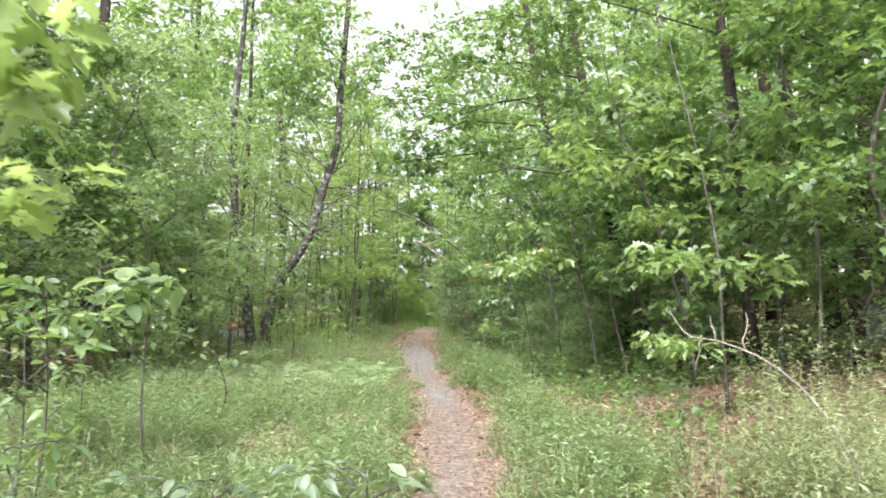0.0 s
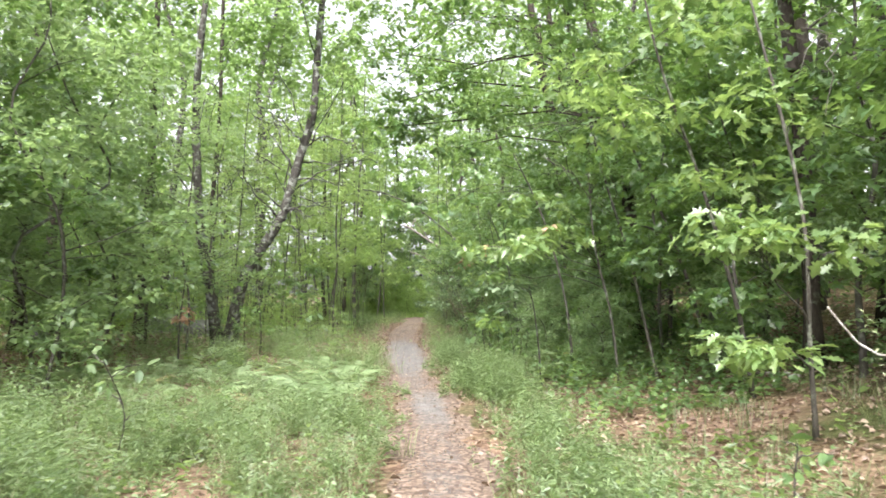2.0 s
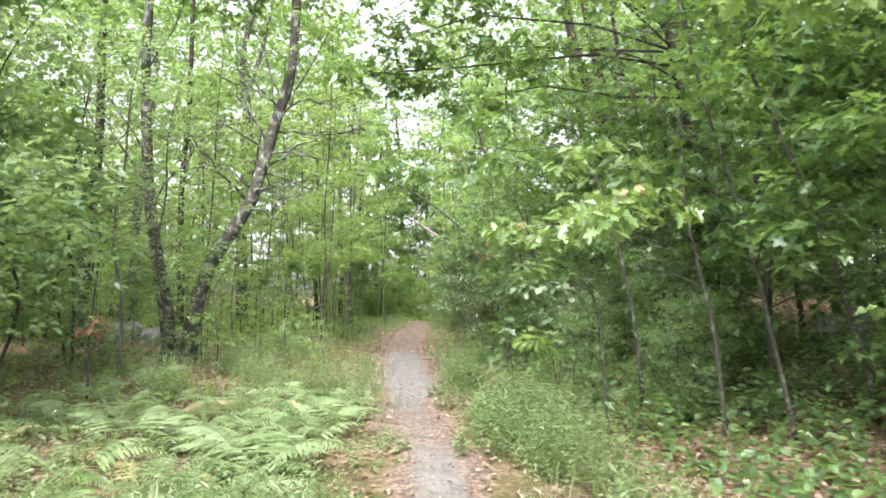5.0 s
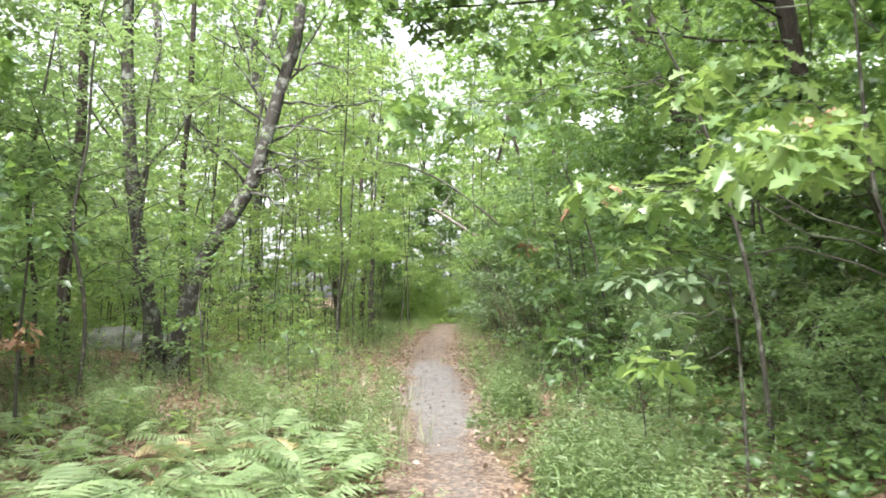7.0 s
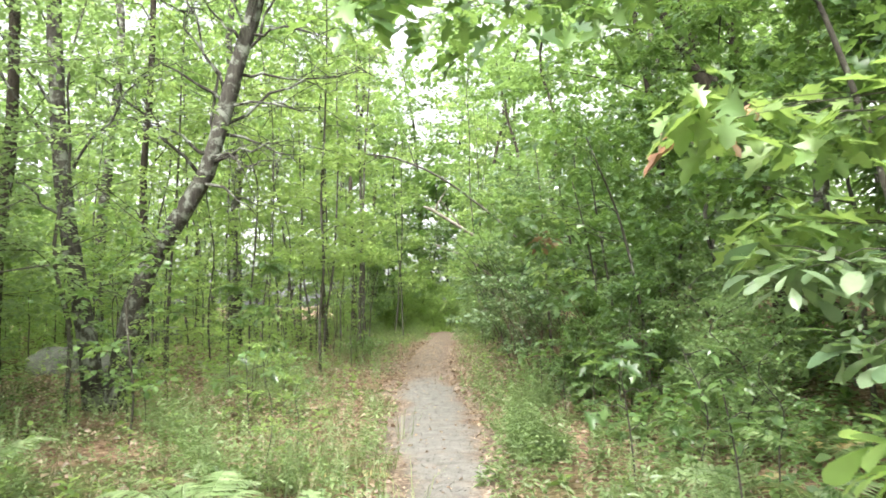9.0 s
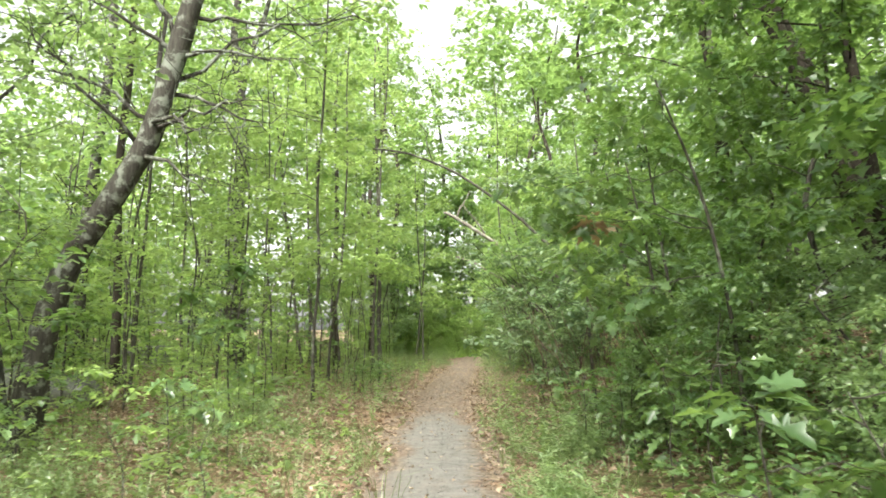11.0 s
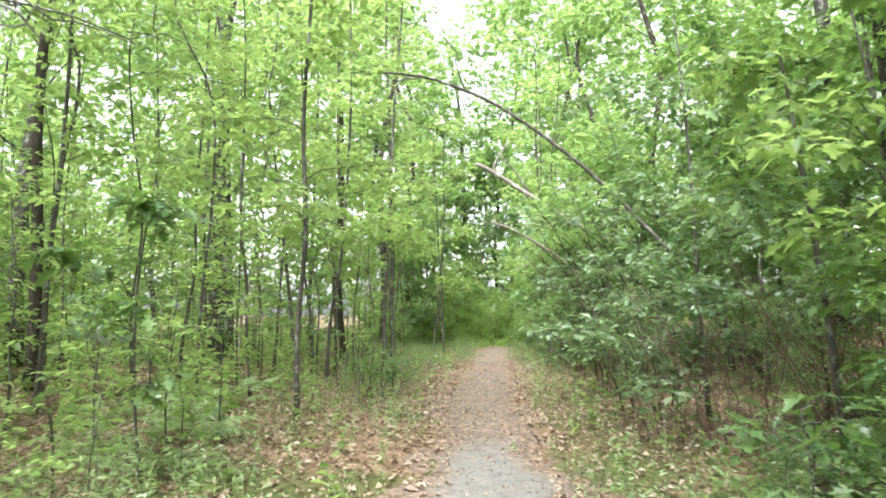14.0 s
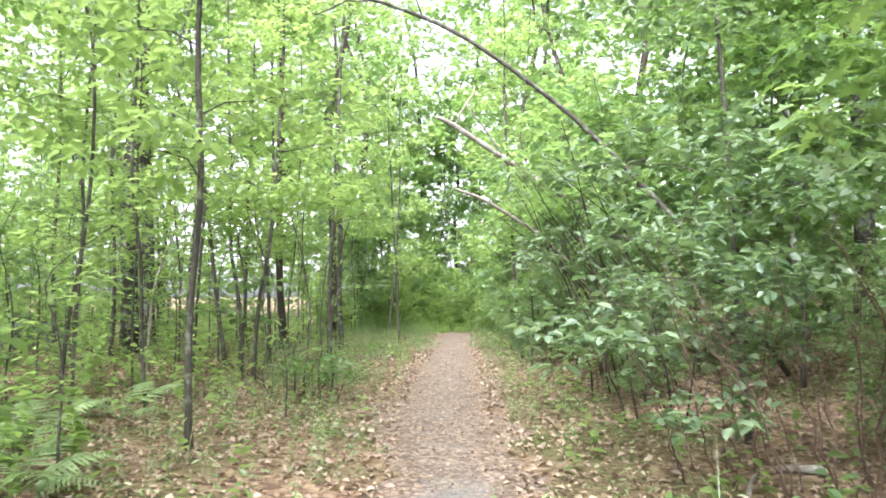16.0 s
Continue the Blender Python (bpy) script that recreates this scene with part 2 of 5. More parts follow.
def curve(points, n):
    """A smooth line of n points through the given ones."""
    p = np.asarray(points, float)
    q = np.vstack([2 * p[0] - p[1], p, 2 * p[-1] - p[-2]])
    out = []
    for s in np.linspace(0, len(p) - 1 - 1e-6, n):
        i = int(s)
        t = s - i
        a, b, c, d = q[i : i + 4]
        out.append(0.5 * (2 * b + (c - a) * t + (2 * a - 5 * b + 4 * c - d) * t * t + (3 * b - a - 3 * c + d) * t**3))
    return np.array(out)


def blade(right, centre=0.5, fold=0.25, droop=0.18):
    """A leaf of length 1 along y from the right half of its outline, folded along the midrib."""
    right = np.asarray(right, float)
    left = right[-2:0:-1] * (-1, 1)
    rim = np.concatenate([right, left])
    xy = np.vstack([rim, [[0, centre]]])
    z = fold * np.abs(xy[:, 0]) - droop * xy[:, 1] ** 2
    n = len(rim)
    tris = np.array([[i, (i + 1) % n, n] for i in range(n)])
    return np.column_stack([xy, z]), tris


LEAF_OAK = blade([(0, 0), (0.03, 0.1), (0.17, 0.2), (0.1, 0.31), (0.3, 0.43), (0.13, 0.53), (0.34, 0.72), (0.14, 0.77), (0.13, 0.92), (0, 1.02)])
LEAF_OAK_PLAIN = blade([(0, 0), (0.2, 0.24), (0.1, 0.36), (0.33, 0.62), (0.13, 0.74), (0, 1.0)])
LEAF_OVAL = blade([(0, 0), (0.2, 0.28), (0.24, 0.55), (0.12, 0.85), (0, 1.0)], 0.45)
LEAF_PADDLE = blade([(0, 0), (0.06, 0.15), (0.16, 0.42), (0.22, 0.68), (0.17, 0.88), (0, 1.0)], 0.55, 0.15)
LEAF_BROAD = (np.array([(0, 0, 0), (0.33, 0.4, 0.09), (0.22, 0.78, 0.0), (0, 1.0, -0.15), (-0.22, 0.78, 0.0), (-0.33, 0.4, 0.09)]), np.array([(0, 1, 2), (0, 2, 3), (0, 3, 4), (0, 4, 5)]))
LEAF_DIAMOND = (np.array([(0, 0, 0), (0.3, 0.45, 0.08), (0, 1, -0.12), (-0.3, 0.45, 0.08)]), np.array([(0, 1, 2), (0, 2, 3)]))
LEAF_LANCE = (np.array([(0, 0, 0), (0.13, 0.4, 0.05), (0, 1, -0.22), (-0.13, 0.4, 0.05)]), np.array([(0, 1, 2), (0, 2, 3)]))


def unit(a):
    return a / (np.linalg.norm(a, axis=-1, keepdims=True) + 1e-9)


def scatter(template, pos, way, up, size):
    """Many leaves of one outline: where they are joined, the way they point, the way they face, and their length."""
    t, f = template
    y = unit(way)
    x = unit(np.cross(y, up))
    z = np.cross(x, y)
    v = pos[:, None] + size[:, None, None] * (t[None, :, 0:1] * x[:, None] + t[None, :, 1:2] * y[:, None] + t[None, :, 2:3] * z[:, None])
    tri = f[None] + (np.arange(len(pos)) * len(t))[:, None, None]
    return v.reshape(-1, 3), tri.reshape(-1, 3)


def whorls(rng, centres, per, size, spread=0.25, droop=0.25, tilt=0.45, gap=0.04):
    """Leaves in whorls round twig ends: positions, ways, facings and lengths."""
    c = np.repeat(centres, per, axis=0)
    n = len(c)
    a = rng.uniform(0, 2 * np.pi, n)
    way = np.column_stack([np.cos(a), np.sin(a), rng.normal(-droop, 0.35, n)])
    up = np.column_stack([rng.normal(0, tilt, n), rng.normal(0, tilt, n), np.ones(n)])
    pos = c + unit(way) * gap + rng.normal(0, 1, (n, 3)) * spread * size * (1, 1, 0.6)
    return pos, way, up, size * rng.uniform(0.6, 1.2, n)


def ball(rng, n, radii):
    """Points spread through a flattened ball, thicker towards its outside."""
    d = unit(rng.normal(0, 1, (n, 3)))
    return d * (rng.uniform(0.1, 1, n) ** 0.5)[:, None] * np.asarray(radii)


# ---- the lie of the land ----
TRAIL_LINE = np.array([(-14, -0.7, 0.3), (0, -0.42, 0.3), (6.4, -0.23, 0.3), (8.2, -0.08, 0.28), (11.6, 0.0, 0.3), (14.1, -0.02, 0.29),
                       (15.2, -0.12, 0.28), (16.7, -0.14, 0.33), (19.4, -0.17, 0.46), (21.4, -0.14, 0.52), (24.2, -0.18, 0.48), (26.6, -0.16, 0.42), (30, -0.12, 0.52),
                       (35.5, 0.22, 0.52), (42, 0.6, 0.45), (50, 1.05, 0.4), (60, 1.6, 0.4), (80, 2.8, 0.4)])


def trail_x(y):
    return np.interp(y, TRAIL_LINE[:, 0], TRAIL_LINE[:, 1])


def trail_half(y):
    return np.interp(y, TRAIL_LINE[:, 0], TRAIL_LINE[:, 2])


def land(x, y):
    """Height of the ground: level along the trail, a bank climbing on one side, a gentle rise on the other."""
    x, y = np.asarray(x, float), np.asarray(y, float)
    off = x - trail_x(y)
    bank = np.clip(off - 1.7, 0, 16)
    rise = 0.2 * bank - 0.2 * 0.6 * (1 - np.exp(-bank / 0.6)) + 0.03 * np.clip(-off - 1.5, 0, 8)
    lumps = 0.05 * np.sin(0.9 * x + 0.6 * y) * np.sin(0.7 * y - 0.5 * x) + 0.03 * np.sin(2.3 * x + 1.1 * y) * np.sin(1.9 * y + 0.4)
    calm = np.clip((np.abs(off) - 0.3) / 1.5, 0, 1)
    return rise + lumps * calm


def grid_lines(lo, hi, near_lo, near_hi, step):
    far = lambda a, b: np.linspace(0, 1, 12)[1:] ** 2.2 * (b - a) + a
    return np.concatenate([far(near_lo, lo)[::-1], np.arange(near_lo, near_hi + 1e-6, step), far(near_hi, hi)])


gx, gy = grid_lines(-420, 420, -14, 14, 0.28), grid_lines(-420, 420, -6, 56, 0.33)
X, Y = np.meshgrid(gx, gy, indexing="ij")
V = np.column_stack([X.ravel(), Y.ravel(), land(X, Y).ravel()])
I, J = np.meshgrid(np.arange(len(gx) - 1), np.arange(len(gy) - 1), indexing="ij")
Q = (I * len(gy) + J).ravel()
T = np.concatenate([np.column_stack([Q, Q + len(gy), Q + len(gy) + 1]), np.column_stack([Q, Q + len(gy) + 1, Q + 1])])
tagged(new("ground", mesh_of("ground", V, T, FLOOR, True)), "brown woodland floor of leaf litter, humus and thin moss", "ground", kind="structure")

rng = np.random.default_rng(11)
ty = np.arange(-13, 70, 0.12)
cols = np.linspace(-1.9, 1.9, 25)
wob = np.cumsum(rng.normal(0, 0.05, (len(ty), 2)), axis=0)
wob -= np.stack([np.convolve(wob[:, k], np.ones(25) / 25, "same") for k in (0, 1)], 1)
sway = [sum(a * np.sin(ty * f + q) for a, f, q in ((0.16, 1.3, s), (0.13, 2.9, 2 * s + 1), (0.09, 6.1, 3 * s + 2))) for s in (0.4, 2.3)]
wob = np.clip(1.2 * wob, -0.25, 0.25) + np.stack(sway, 1)
half = trail_half(ty)[:, None] * np.where(cols[None] < 0, 1 + np.clip(wob[:, :1], -0.45, 0.45), 1 + np.clip(wob[:, 1:], -0.45, 0.45))
TX = trail_x(ty)[:, None] + cols[None] * half
TY = np.repeat(ty[:, None], len(cols), 1)
TZ = land(TX, TY) + 0.016 - 0.005 * np.abs(cols)[None] ** 3 + rng.normal(0, 0.0012, TX.shape)
V = np.column_stack([TX.ravel(), TY.ravel(), TZ.ravel()])
I, J = np.meshgrid(np.arange(len(ty) - 1), np.arange(len(cols) - 1), indexing="ij")
Q = (I * len(cols) + J).ravel()
T = np.concatenate([np.column_stack([Q, Q + 1, Q + len(cols) + 1]), np.column_stack([Q, Q + len(cols) + 1, Q + len(cols)])])
trail_mesh = mesh_of("trail", V, T, TRAIL, True)
# how brown the tread is at each y, palest from 18 to 25
stretch = np.interp(ty, [-13, 11, 12.6, 13.2, 14.6, 16, 18, 25, 27.2, 60], [0.44, 0.42, 0.14, 0.14, 0.4, 0.36, 0.1, 0.08, 0.46, 0.46])
duff = stretch[:, None] + 0.75 * np.clip(np.abs(cols)[None] - 0.5, 0, 1)
trail_mesh.attributes.new("duff", "FLOAT", "POINT").data.foreach_set("value", duff.astype(np.float32).ravel())
tagged(new("trail", trail_mesh), "narrow trodden footpath of pale sandy gravel and brown duff", "footpath", kind="structure")

# ---- woody plants ----


def limb_line(rng, a, b, sag=0.12, n=7):
    """A crooked line from a to b that rises first and then levels out."""
    a, b = np.asarray(a, float), np.asarray(b, float)
    s = np.linspace(0, 1, n)[:, None]
    long = np.linalg.norm(b - a)
    p = a + (b - a) * s
    p[:, 2] += sag * long * np.sin(np.pi * s[:, 0]) * rng.uniform(0.3, 1.1)
    p[1:-1] += rng.normal(0, 0.035 * long, (n - 2, 3))
    return p


def along(line, f):
    line = np.asarray(line, float)
    s = np.clip(f, 0, 1) * (len(line) - 1)
    i = min(int(s), len(line) - 2)
    return line[i] + (line[i + 1] - line[i]) * (s - i)


def twigs(rng, line, targets, r, n=4, sides=4):
    """Thin twigs from a limb out to its leaf clusters."""
    out = []
    for c in targets:
        k = along(line, rng.uniform(0.45, 1.0))
        p = limb_line(rng, k, c, 0.08, n)
        out.append(tube(p, np.linspace(r, r * 0.35, n), sides))
    return out


def tree(name, label, category, at, trunk, radii, boughs, template, leaf_mat, bark, size, seed, group="", per=6, trunk_sides=10, crown_name="crown", droop=0.25, single=False, leaf_label="", bare=(), joined=False, tilt=0.45):
    """A woody plant: trunk line and radii (from its foot), boughs of (fraction up the trunk, centre of the leaf mass, its radii,
    leaf clusters). With single set, every leaf is a piece of its own on its branch; else the crown is one mesh of leaves."""
    rng = np.random.default_rng(seed)
    root = thing(name, label, category, at, group)
    line = curve(trunk, max(8, 3 * len(trunk)))
    rad = np.interp(np.linspace(0, 1, len(line)), np.linspace(0, 1, len(radii)), radii)
    rad[0] *= 1.35
    line[0, 2] -= 0.12
    part("trunk" if radii[0] > 0.04 else "stem", mesh_of("trunk", *tube(line, rad, trunk_sides, rng, 0.05), bark, True), root)
    masses, loose = [], []
    shared = [mesh_of("leaf", template[0] * (1, 1, k), template[1], leaf_mat) for k in (0.6, 1.2, 2.0)] if single else []
    for f, centre, radii_b, clusters, *other in boughs:
        mine = [mesh_of("leaf", template[0] * (1, 1, k), template[1], other[0]) for k in (0.8, 1.4, 2.0)] if single and other else shared
        start = along(line, f)
        r0 = max(0.006, min(0.4 * np.interp(f, np.linspace(0, 1, len(radii)), radii), 0.006 + 0.0045 * np.linalg.norm(np.subtract(centre, start))))
        spots = np.asarray(centre) + ball(rng, clusters, radii_b)
        lim = limb_line(rng, start, centre)
        if not single:
            near = np.array([along(lim, k) for k in rng.uniform(0.35, 0.95, max(2, clusters // 3))])
            spots[: len(near)] = near + rng.normal(0, 0.28, near.shape) * (1, 1, 0.6)
        lim = lim if single or bare else lim[::2]
        wood = tube(lim, np.linspace(r0, r0 * 0.35, len(lim)), 6 if single else 4, rng, 0.06)
        if joined:
            loose.append(wood)
        else:
            branch = part("branch", mesh_of("branch", *wood, bark, True), root)
        if single:
            for t in twigs(rng, lim, spots[::4], max(0.003, r0 * 0.25)):
                part("twig", mesh_of("twig", *t, bark, True), branch)
        elif radii[0] < 0.09:
            loose += twigs(rng, lim, spots[:: max(1, len(spots) // 4)], max(0.004, r0 * 0.3), 3, 3)
        pos, way, up, s = whorls(rng, spots, per, size, droop=droop, tilt=tilt)
        if single:
            for p, w, u, k in zip(pos, way, up, s):
                y = Vector(w).normalized()
                x = y.cross(Vector(u)).normalized()
                m = Matrix((x, y, x.cross(y))).transposed().to_4x4()
                ob = part("leaf", mine[rng.integers(3)], branch, "withered brown leaf" if other and other[0] is RUST else leaf_label)
                ob.matrix_basis = Matrix.Translation(p) @ m @ Matrix.Scale(k, 4)
        else:
            masses.append(scatter(template, pos, way, up, s))
    for f, end in bare:
        a = along(line, f)
        lim = limb_line(rng, a, end, 0.1, 8)
        r0 = 0.35 * np.interp(f, np.linspace(0, 1, len(radii)), radii)
        tips = np.array([along(lim, rng.uniform(0.4, 1)) + rng.normal(0, 0.5, 3) * (1, 1, 0.8) - (0, 0, 0.12) for _ in range(12)])
        dead = part("dead_branch", mesh_of("dead_branch", *tube(lim, np.linspace(min(0.7 * r0, 0.03), 0.005, len(lim)), 6), bark, True), root)
        for t in twigs(rng, lim, tips[:9], 0.007, 6):
            part("twig", mesh_of("twig", *t, bark, True), dead)
    if loose:
        tagged(part("twig_mass", mesh_of("twigs", *join(loose), bark), root), kind="stuff")
    if masses:
        part(crown_name, mesh_of("crown", *join(masses), leaf_mat), root)
    return root


def random_boughs(rng, height, low, reach, count, clusters, flat=0.55):
    """Leaf masses round a straight trunk, wide in the middle of the crown and narrow at its top."""
    out = []
    for k in range(count):
        h = low + (height - low) * (k + rng.uniform(0, 1)) / count
        t = (h - low) / (height - low)
        wide = reach * (0.55 + 0.9 * t * (1 - t) * 2) * (1.0 - 0.55 * t**3)
        a = k * 2.4 + rng.uniform(-0.5, 0.5)
        d = wide * rng.uniform(0.45, 1.0)
        m = reach * rng.uniform(0.3, 0.48)
        out.append((min(0.97, max(0.15, (h - 0.25 * d) / height)), (d * math.cos(a), d * math.sin(a), h), (m, m, m * flat), clusters))
    return out


def straight(rng, height, lean=0.04, n=6):
    z = np.linspace(0, height, n)
    return [(0, 0, 0)] + [(rng.normal(0, lean) * k, rng.normal(0, lean) * k, k) for k in z[1:]]


def at_ground(x, y):
    return (x, y, float(land(x, y)))

# ---- landmark trees ----


def rel(at, pts):
    return [tuple(np.subtract(p, at)) for p in pts]


# the forked tree: two lichened trunks from one foot, each with its crown
A = (-4.75, 22.45, 0.12)
tree("leaning_tree", "leaning grey tree with lichen-patched bark and dead side branches", "tree", A,
     rel(A, [(-4.52, 22.4, 0.1), (-4.34, 22.4, 1.2), (-4.05, 22.4, 2.1), (-3.42, 22.4, 3.1), (-3.17, 22.4, 3.75), (-2.85, 22.4, 4.95), (-2.55, 22.4, 6.05), (-2.45, 22.4, 7.9), (-2.30, 22.4, 10), (-2.20, 22.4, 12)]),
     [0.175, 0.145, 0.13, 0.12, 0.112, 0.1, 0.085, 0.05],
     [(0.6, (0.9, -0.7, 7.6), (1.2, 1.2, 0.7), 80), (0.68, (3.2, 0.4, 8.6), (1.3, 1.3, 0.8), 84), (0.75, (1.6, -1.2, 9.6), (1.4, 1.4, 0.9), 90), (0.8, (0.4, 1.0, 10.4), (1.4, 1.4, 0.9), 90), (0.9, (2.8, 0.2, 11.6), (1.5, 1.5, 1.0), 96), (0.97, (2.0, 0.5, 13), (1.5, 1.5, 1.0), 90),
      (0.5, (2.9, -0.5, 6.9), (0.7, 0.7, 0.35), 24)],
     LEAF_DIAMOND, CANOPY, BARK, 0.15, 21, per=11, bare=[(0.47, (3.85, 0.3, 4.7)), (0.45, (1.2, -0.6, 6.3)), (0.4, (2.7, -0.5, 3.6)), (0.5, (0.6, 0.3, 6.0)), (0.56, (3.2, -0.4, 6.7)), (0.36, (0.2, -0.8, 4.4)), (0.42, (2.3, -0.9, 3.1)), (0.36, (2.2, -0.3, 2.6)), (0.46, (2.7, 0.2, 3.4)), (0.5, (2.9, -0.4, 4.0)), (0.54, (3.2, 0.2, 4.4)), (0.6, (3.3, -0.5, 5.0)), (0.42, (0.6, -0.5, 3.9)), (0.5, (0.7, -0.4, 4.8)), (0.58, (1.2, -0.5, 5.8))])
A = (-5.0, 22.5, 0.12)
tree("grey_tree", "upright grey tree with flaking lichened bark beside the leaning one", "tree", A,
     rel(A, [(-4.8, 22.5, 0.1), (-5.08, 22.5, 1.7), (-5.3, 22.5, 3.0), (-5.45, 22.5, 4.8), (-5.5, 22.5, 6.8), (-5.3, 22.5, 9.5), (-5.2, 22.5, 12.5)]),
     [0.155, 0.125, 0.115, 0.105, 0.09, 0.07, 0.045],
     [(0.5, (-1.6, -0.6, 7.2), (1.3, 1.3, 0.8), 84), (0.6, (1.0, -1.2, 8.0), (1.2, 1.2, 0.7), 80), (0.7, (-1.2, 0.9, 9.5), (1.4, 1.4, 0.9), 90), (0.85, (0.8, 0, 11), (1.5, 1.5, 1.0), 96), (0.95, (-0.4, 0.2, 13), (1.5, 1.5, 1.0), 96)],
     LEAF_DIAMOND, CANOPY, BARK, 0.15, 22, per=11, bare=[(0.4, (-1.8, -0.5, 5.4)), (0.35, (1.3, -0.8, 4.6)), (0.45, (-1.2, -0.6, 5.2)), (0.3, (-1.1, -0.4, 3.2))])

A = at_ground(4.7, 18.6)
tree("overhanging_oak", "big oak on the bank holding dark leafy limbs above the trail", "tree", A,
     [(0, 0, 0), (-0.2, 0, 2.2), (-0.6, -0.1, 4.6), (-1.2, -0.2, 7.0), (-1.5, -0.2, 9.5), (-1.7, 0, 12)], [0.15, 0.13, 0.11, 0.08, 0.04],
     [(0.4, (-5.5, -0.7, 4.2), (0.8, 0.6, 0.35), 64), (0.42, (-4.7, -0.6, 4.35), (0.7, 0.6, 0.35), 50), (0.42, (-5.1, -0.6, 4.75), (0.55, 0.5, 0.4), 34), (0.36, (-4.0, -0.6, 3.85), (0.5, 0.5, 0.3), 29), (0.55, (-5.2, 1.4, 6.2), (0.9, 0.9, 0.5), 43), (0.38, (-3.3, -0.8, 4.5), (0.9, 0.8, 0.35), 43), (0.42, (-4.1, -1.1, 5.2), (0.9, 0.9, 0.4), 49), (0.45, (-5.2, -0.8, 5.7), (0.8, 0.8, 0.4), 43), (0.5, (-4.5, -0.2, 6.7), (1.0, 1.0, 0.5), 58), (0.6, (-3.2, -0.6, 7.4), (1.1, 1.1, 0.5), 63), (0.65, (-5.4, 0.5, 7.4), (0.9, 0.9, 0.5), 49),
      (0.75, (-2.6, -1.4, 8.8), (1.3, 1.3, 0.7), 75), (0.8, (0.6, 0.8, 8.6), (1.3, 1.3, 0.7), 75), (0.9, (-2.0, 0.9, 10.4), (1.3, 1.3, 0.7), 75), (0.98, (-1.6, -0.2, 12.2), (1.4, 1.4, 0.8), 81), (0.44, (-3.8, -1.6, 6.1), (1.0, 0.9, 0.5), 58), (0.4, (-1.2, -1.8, 5.4), (1.1, 1.0, 0.5), 63), (0.5, (0.4, -1.6, 6.6), (1.2, 1.1, 0.6), 69)],
     LEAF_OAK_PLAIN, OAK, BARK_DARK, 0.17, 24, per=7)

A = at_ground(5.4, 23.4)
tree("overhanging_oak", "dark-leaved oak reaching from the bank towards the trail", "tree", A,
     [(0, 0, 0), (-0.2, 0.1, 2.2), (-0.5, 0.1, 4.4), (-0.9, 0, 6.6), (-1.2, 0, 9.0)], [0.1, 0.085, 0.07, 0.05, 0.02],
     [(0.4, (-2.4, -0.6, 3.5), (0.8, 0.8, 0.35), 40), (0.45, (-1.4, -1.6, 4.0), (0.9, 0.8, 0.4), 43), (0.5, (-2.9, 0.2, 4.6), (0.8, 0.8, 0.4), 40), (0.55, (-1.6, -0.8, 5.2), (1.0, 1.0, 0.5), 52), (0.65, (-3.0, -0.4, 6.0), (0.9, 0.9, 0.5), 46), (0.7, (0.4, -1.2, 6.0), (1.1, 1.1, 0.5), 52), (0.8, (-2.0, -0.8, 7.4), (1.2, 1.2, 0.6), 58), (0.95, (-1.2, 0.2, 9.2), (1.3, 1.3, 0.7), 63)],
     LEAF_OAK_PLAIN, OAK, BARK_DARK, 0.17, 25, per=6)

# two more oaks, added so that their high crowns shade the right bank
for x, y, seed in [(5.3, 28.2, 26), (5.0, 12.6, 27)]:
    g = np.random.default_rng(seed)
    tree("overhanging_oak", "tall oak on the bank spreading a dark crown towards the trail", "tree", at_ground(x, y),
         [(0, 0, 0), (-0.1, 0, 2.5), (-0.3, 0.1, 5.0), (-0.7, 0, 7.4), (-0.9, 0, 10)], [0.12, 0.1, 0.085, 0.06, 0.03],
         [(0.5 + 0.045 * k, (-1.6 + 2.0 * math.cos(2.4 * k), 2.1 * math.sin(2.4 * k), 5.6 + 0.5 * k), (1.1, 1.1, 0.4), 44) for k in range(8 if y < 20 else 6)], LEAF_OAK_PLAIN, OAK, BARK_DARK, 0.17, seed, per=6)

# dead pale trunks bent over the trail
def fallen(label, pts, r, seed, extra=(), bark=DEADWOOD):
    g = np.random.default_rng(seed)
    A = pts[0]
    root = thing("leaning_log", label, "log", A)
    line = curve(rel(A, pts), 16)
    part("trunk", mesh_of("log", *tube(line, np.linspace(r, r * 0.55, 16), 8, g, 0.06), bark, True), root)
    for f, e in extra:
        a = along(line, f)
        part("dead_branch", mesh_of("log_branch", *tube(limb_line(g, a, np.add(a, e), 0.05, 5), np.linspace(r * 0.4, 0.008, 5), 5), bark, True), root)


fallen("bleached barkless trunk leaning over the trail", [at_ground(5.2, 32.9), (3.2, 32.8, 2.2), (1.75, 32.7, 3.0), (0.93, 32.6, 3.5), (0.2, 32.5, 3.95), (-0.1, 32.4, 4.08)], 0.062, 31, [(0.6, (-0.6, -0.2, 0.8)), (0.8, (0.3, 0.2, 0.7))])
fallen("long thin grey trunk arched high over the trail", [at_ground(4.2, 30.3), (2.9, 30.3, 2.2), (1.65, 30.3, 3.5), (1.1, 30.3, 3.95), (0.75, 30.3, 4.22), (0.1, 30.3, 4.65), (-0.6, 30.3, 4.95), (-1.05, 30.3, 5.08), (-1.6, 30.3, 5.14)], 0.036, 32, [(0.85, (-0.7, 0, -0.2)), (0.7, (-0.3, 0.2, 0.9))], BARK_THIN)
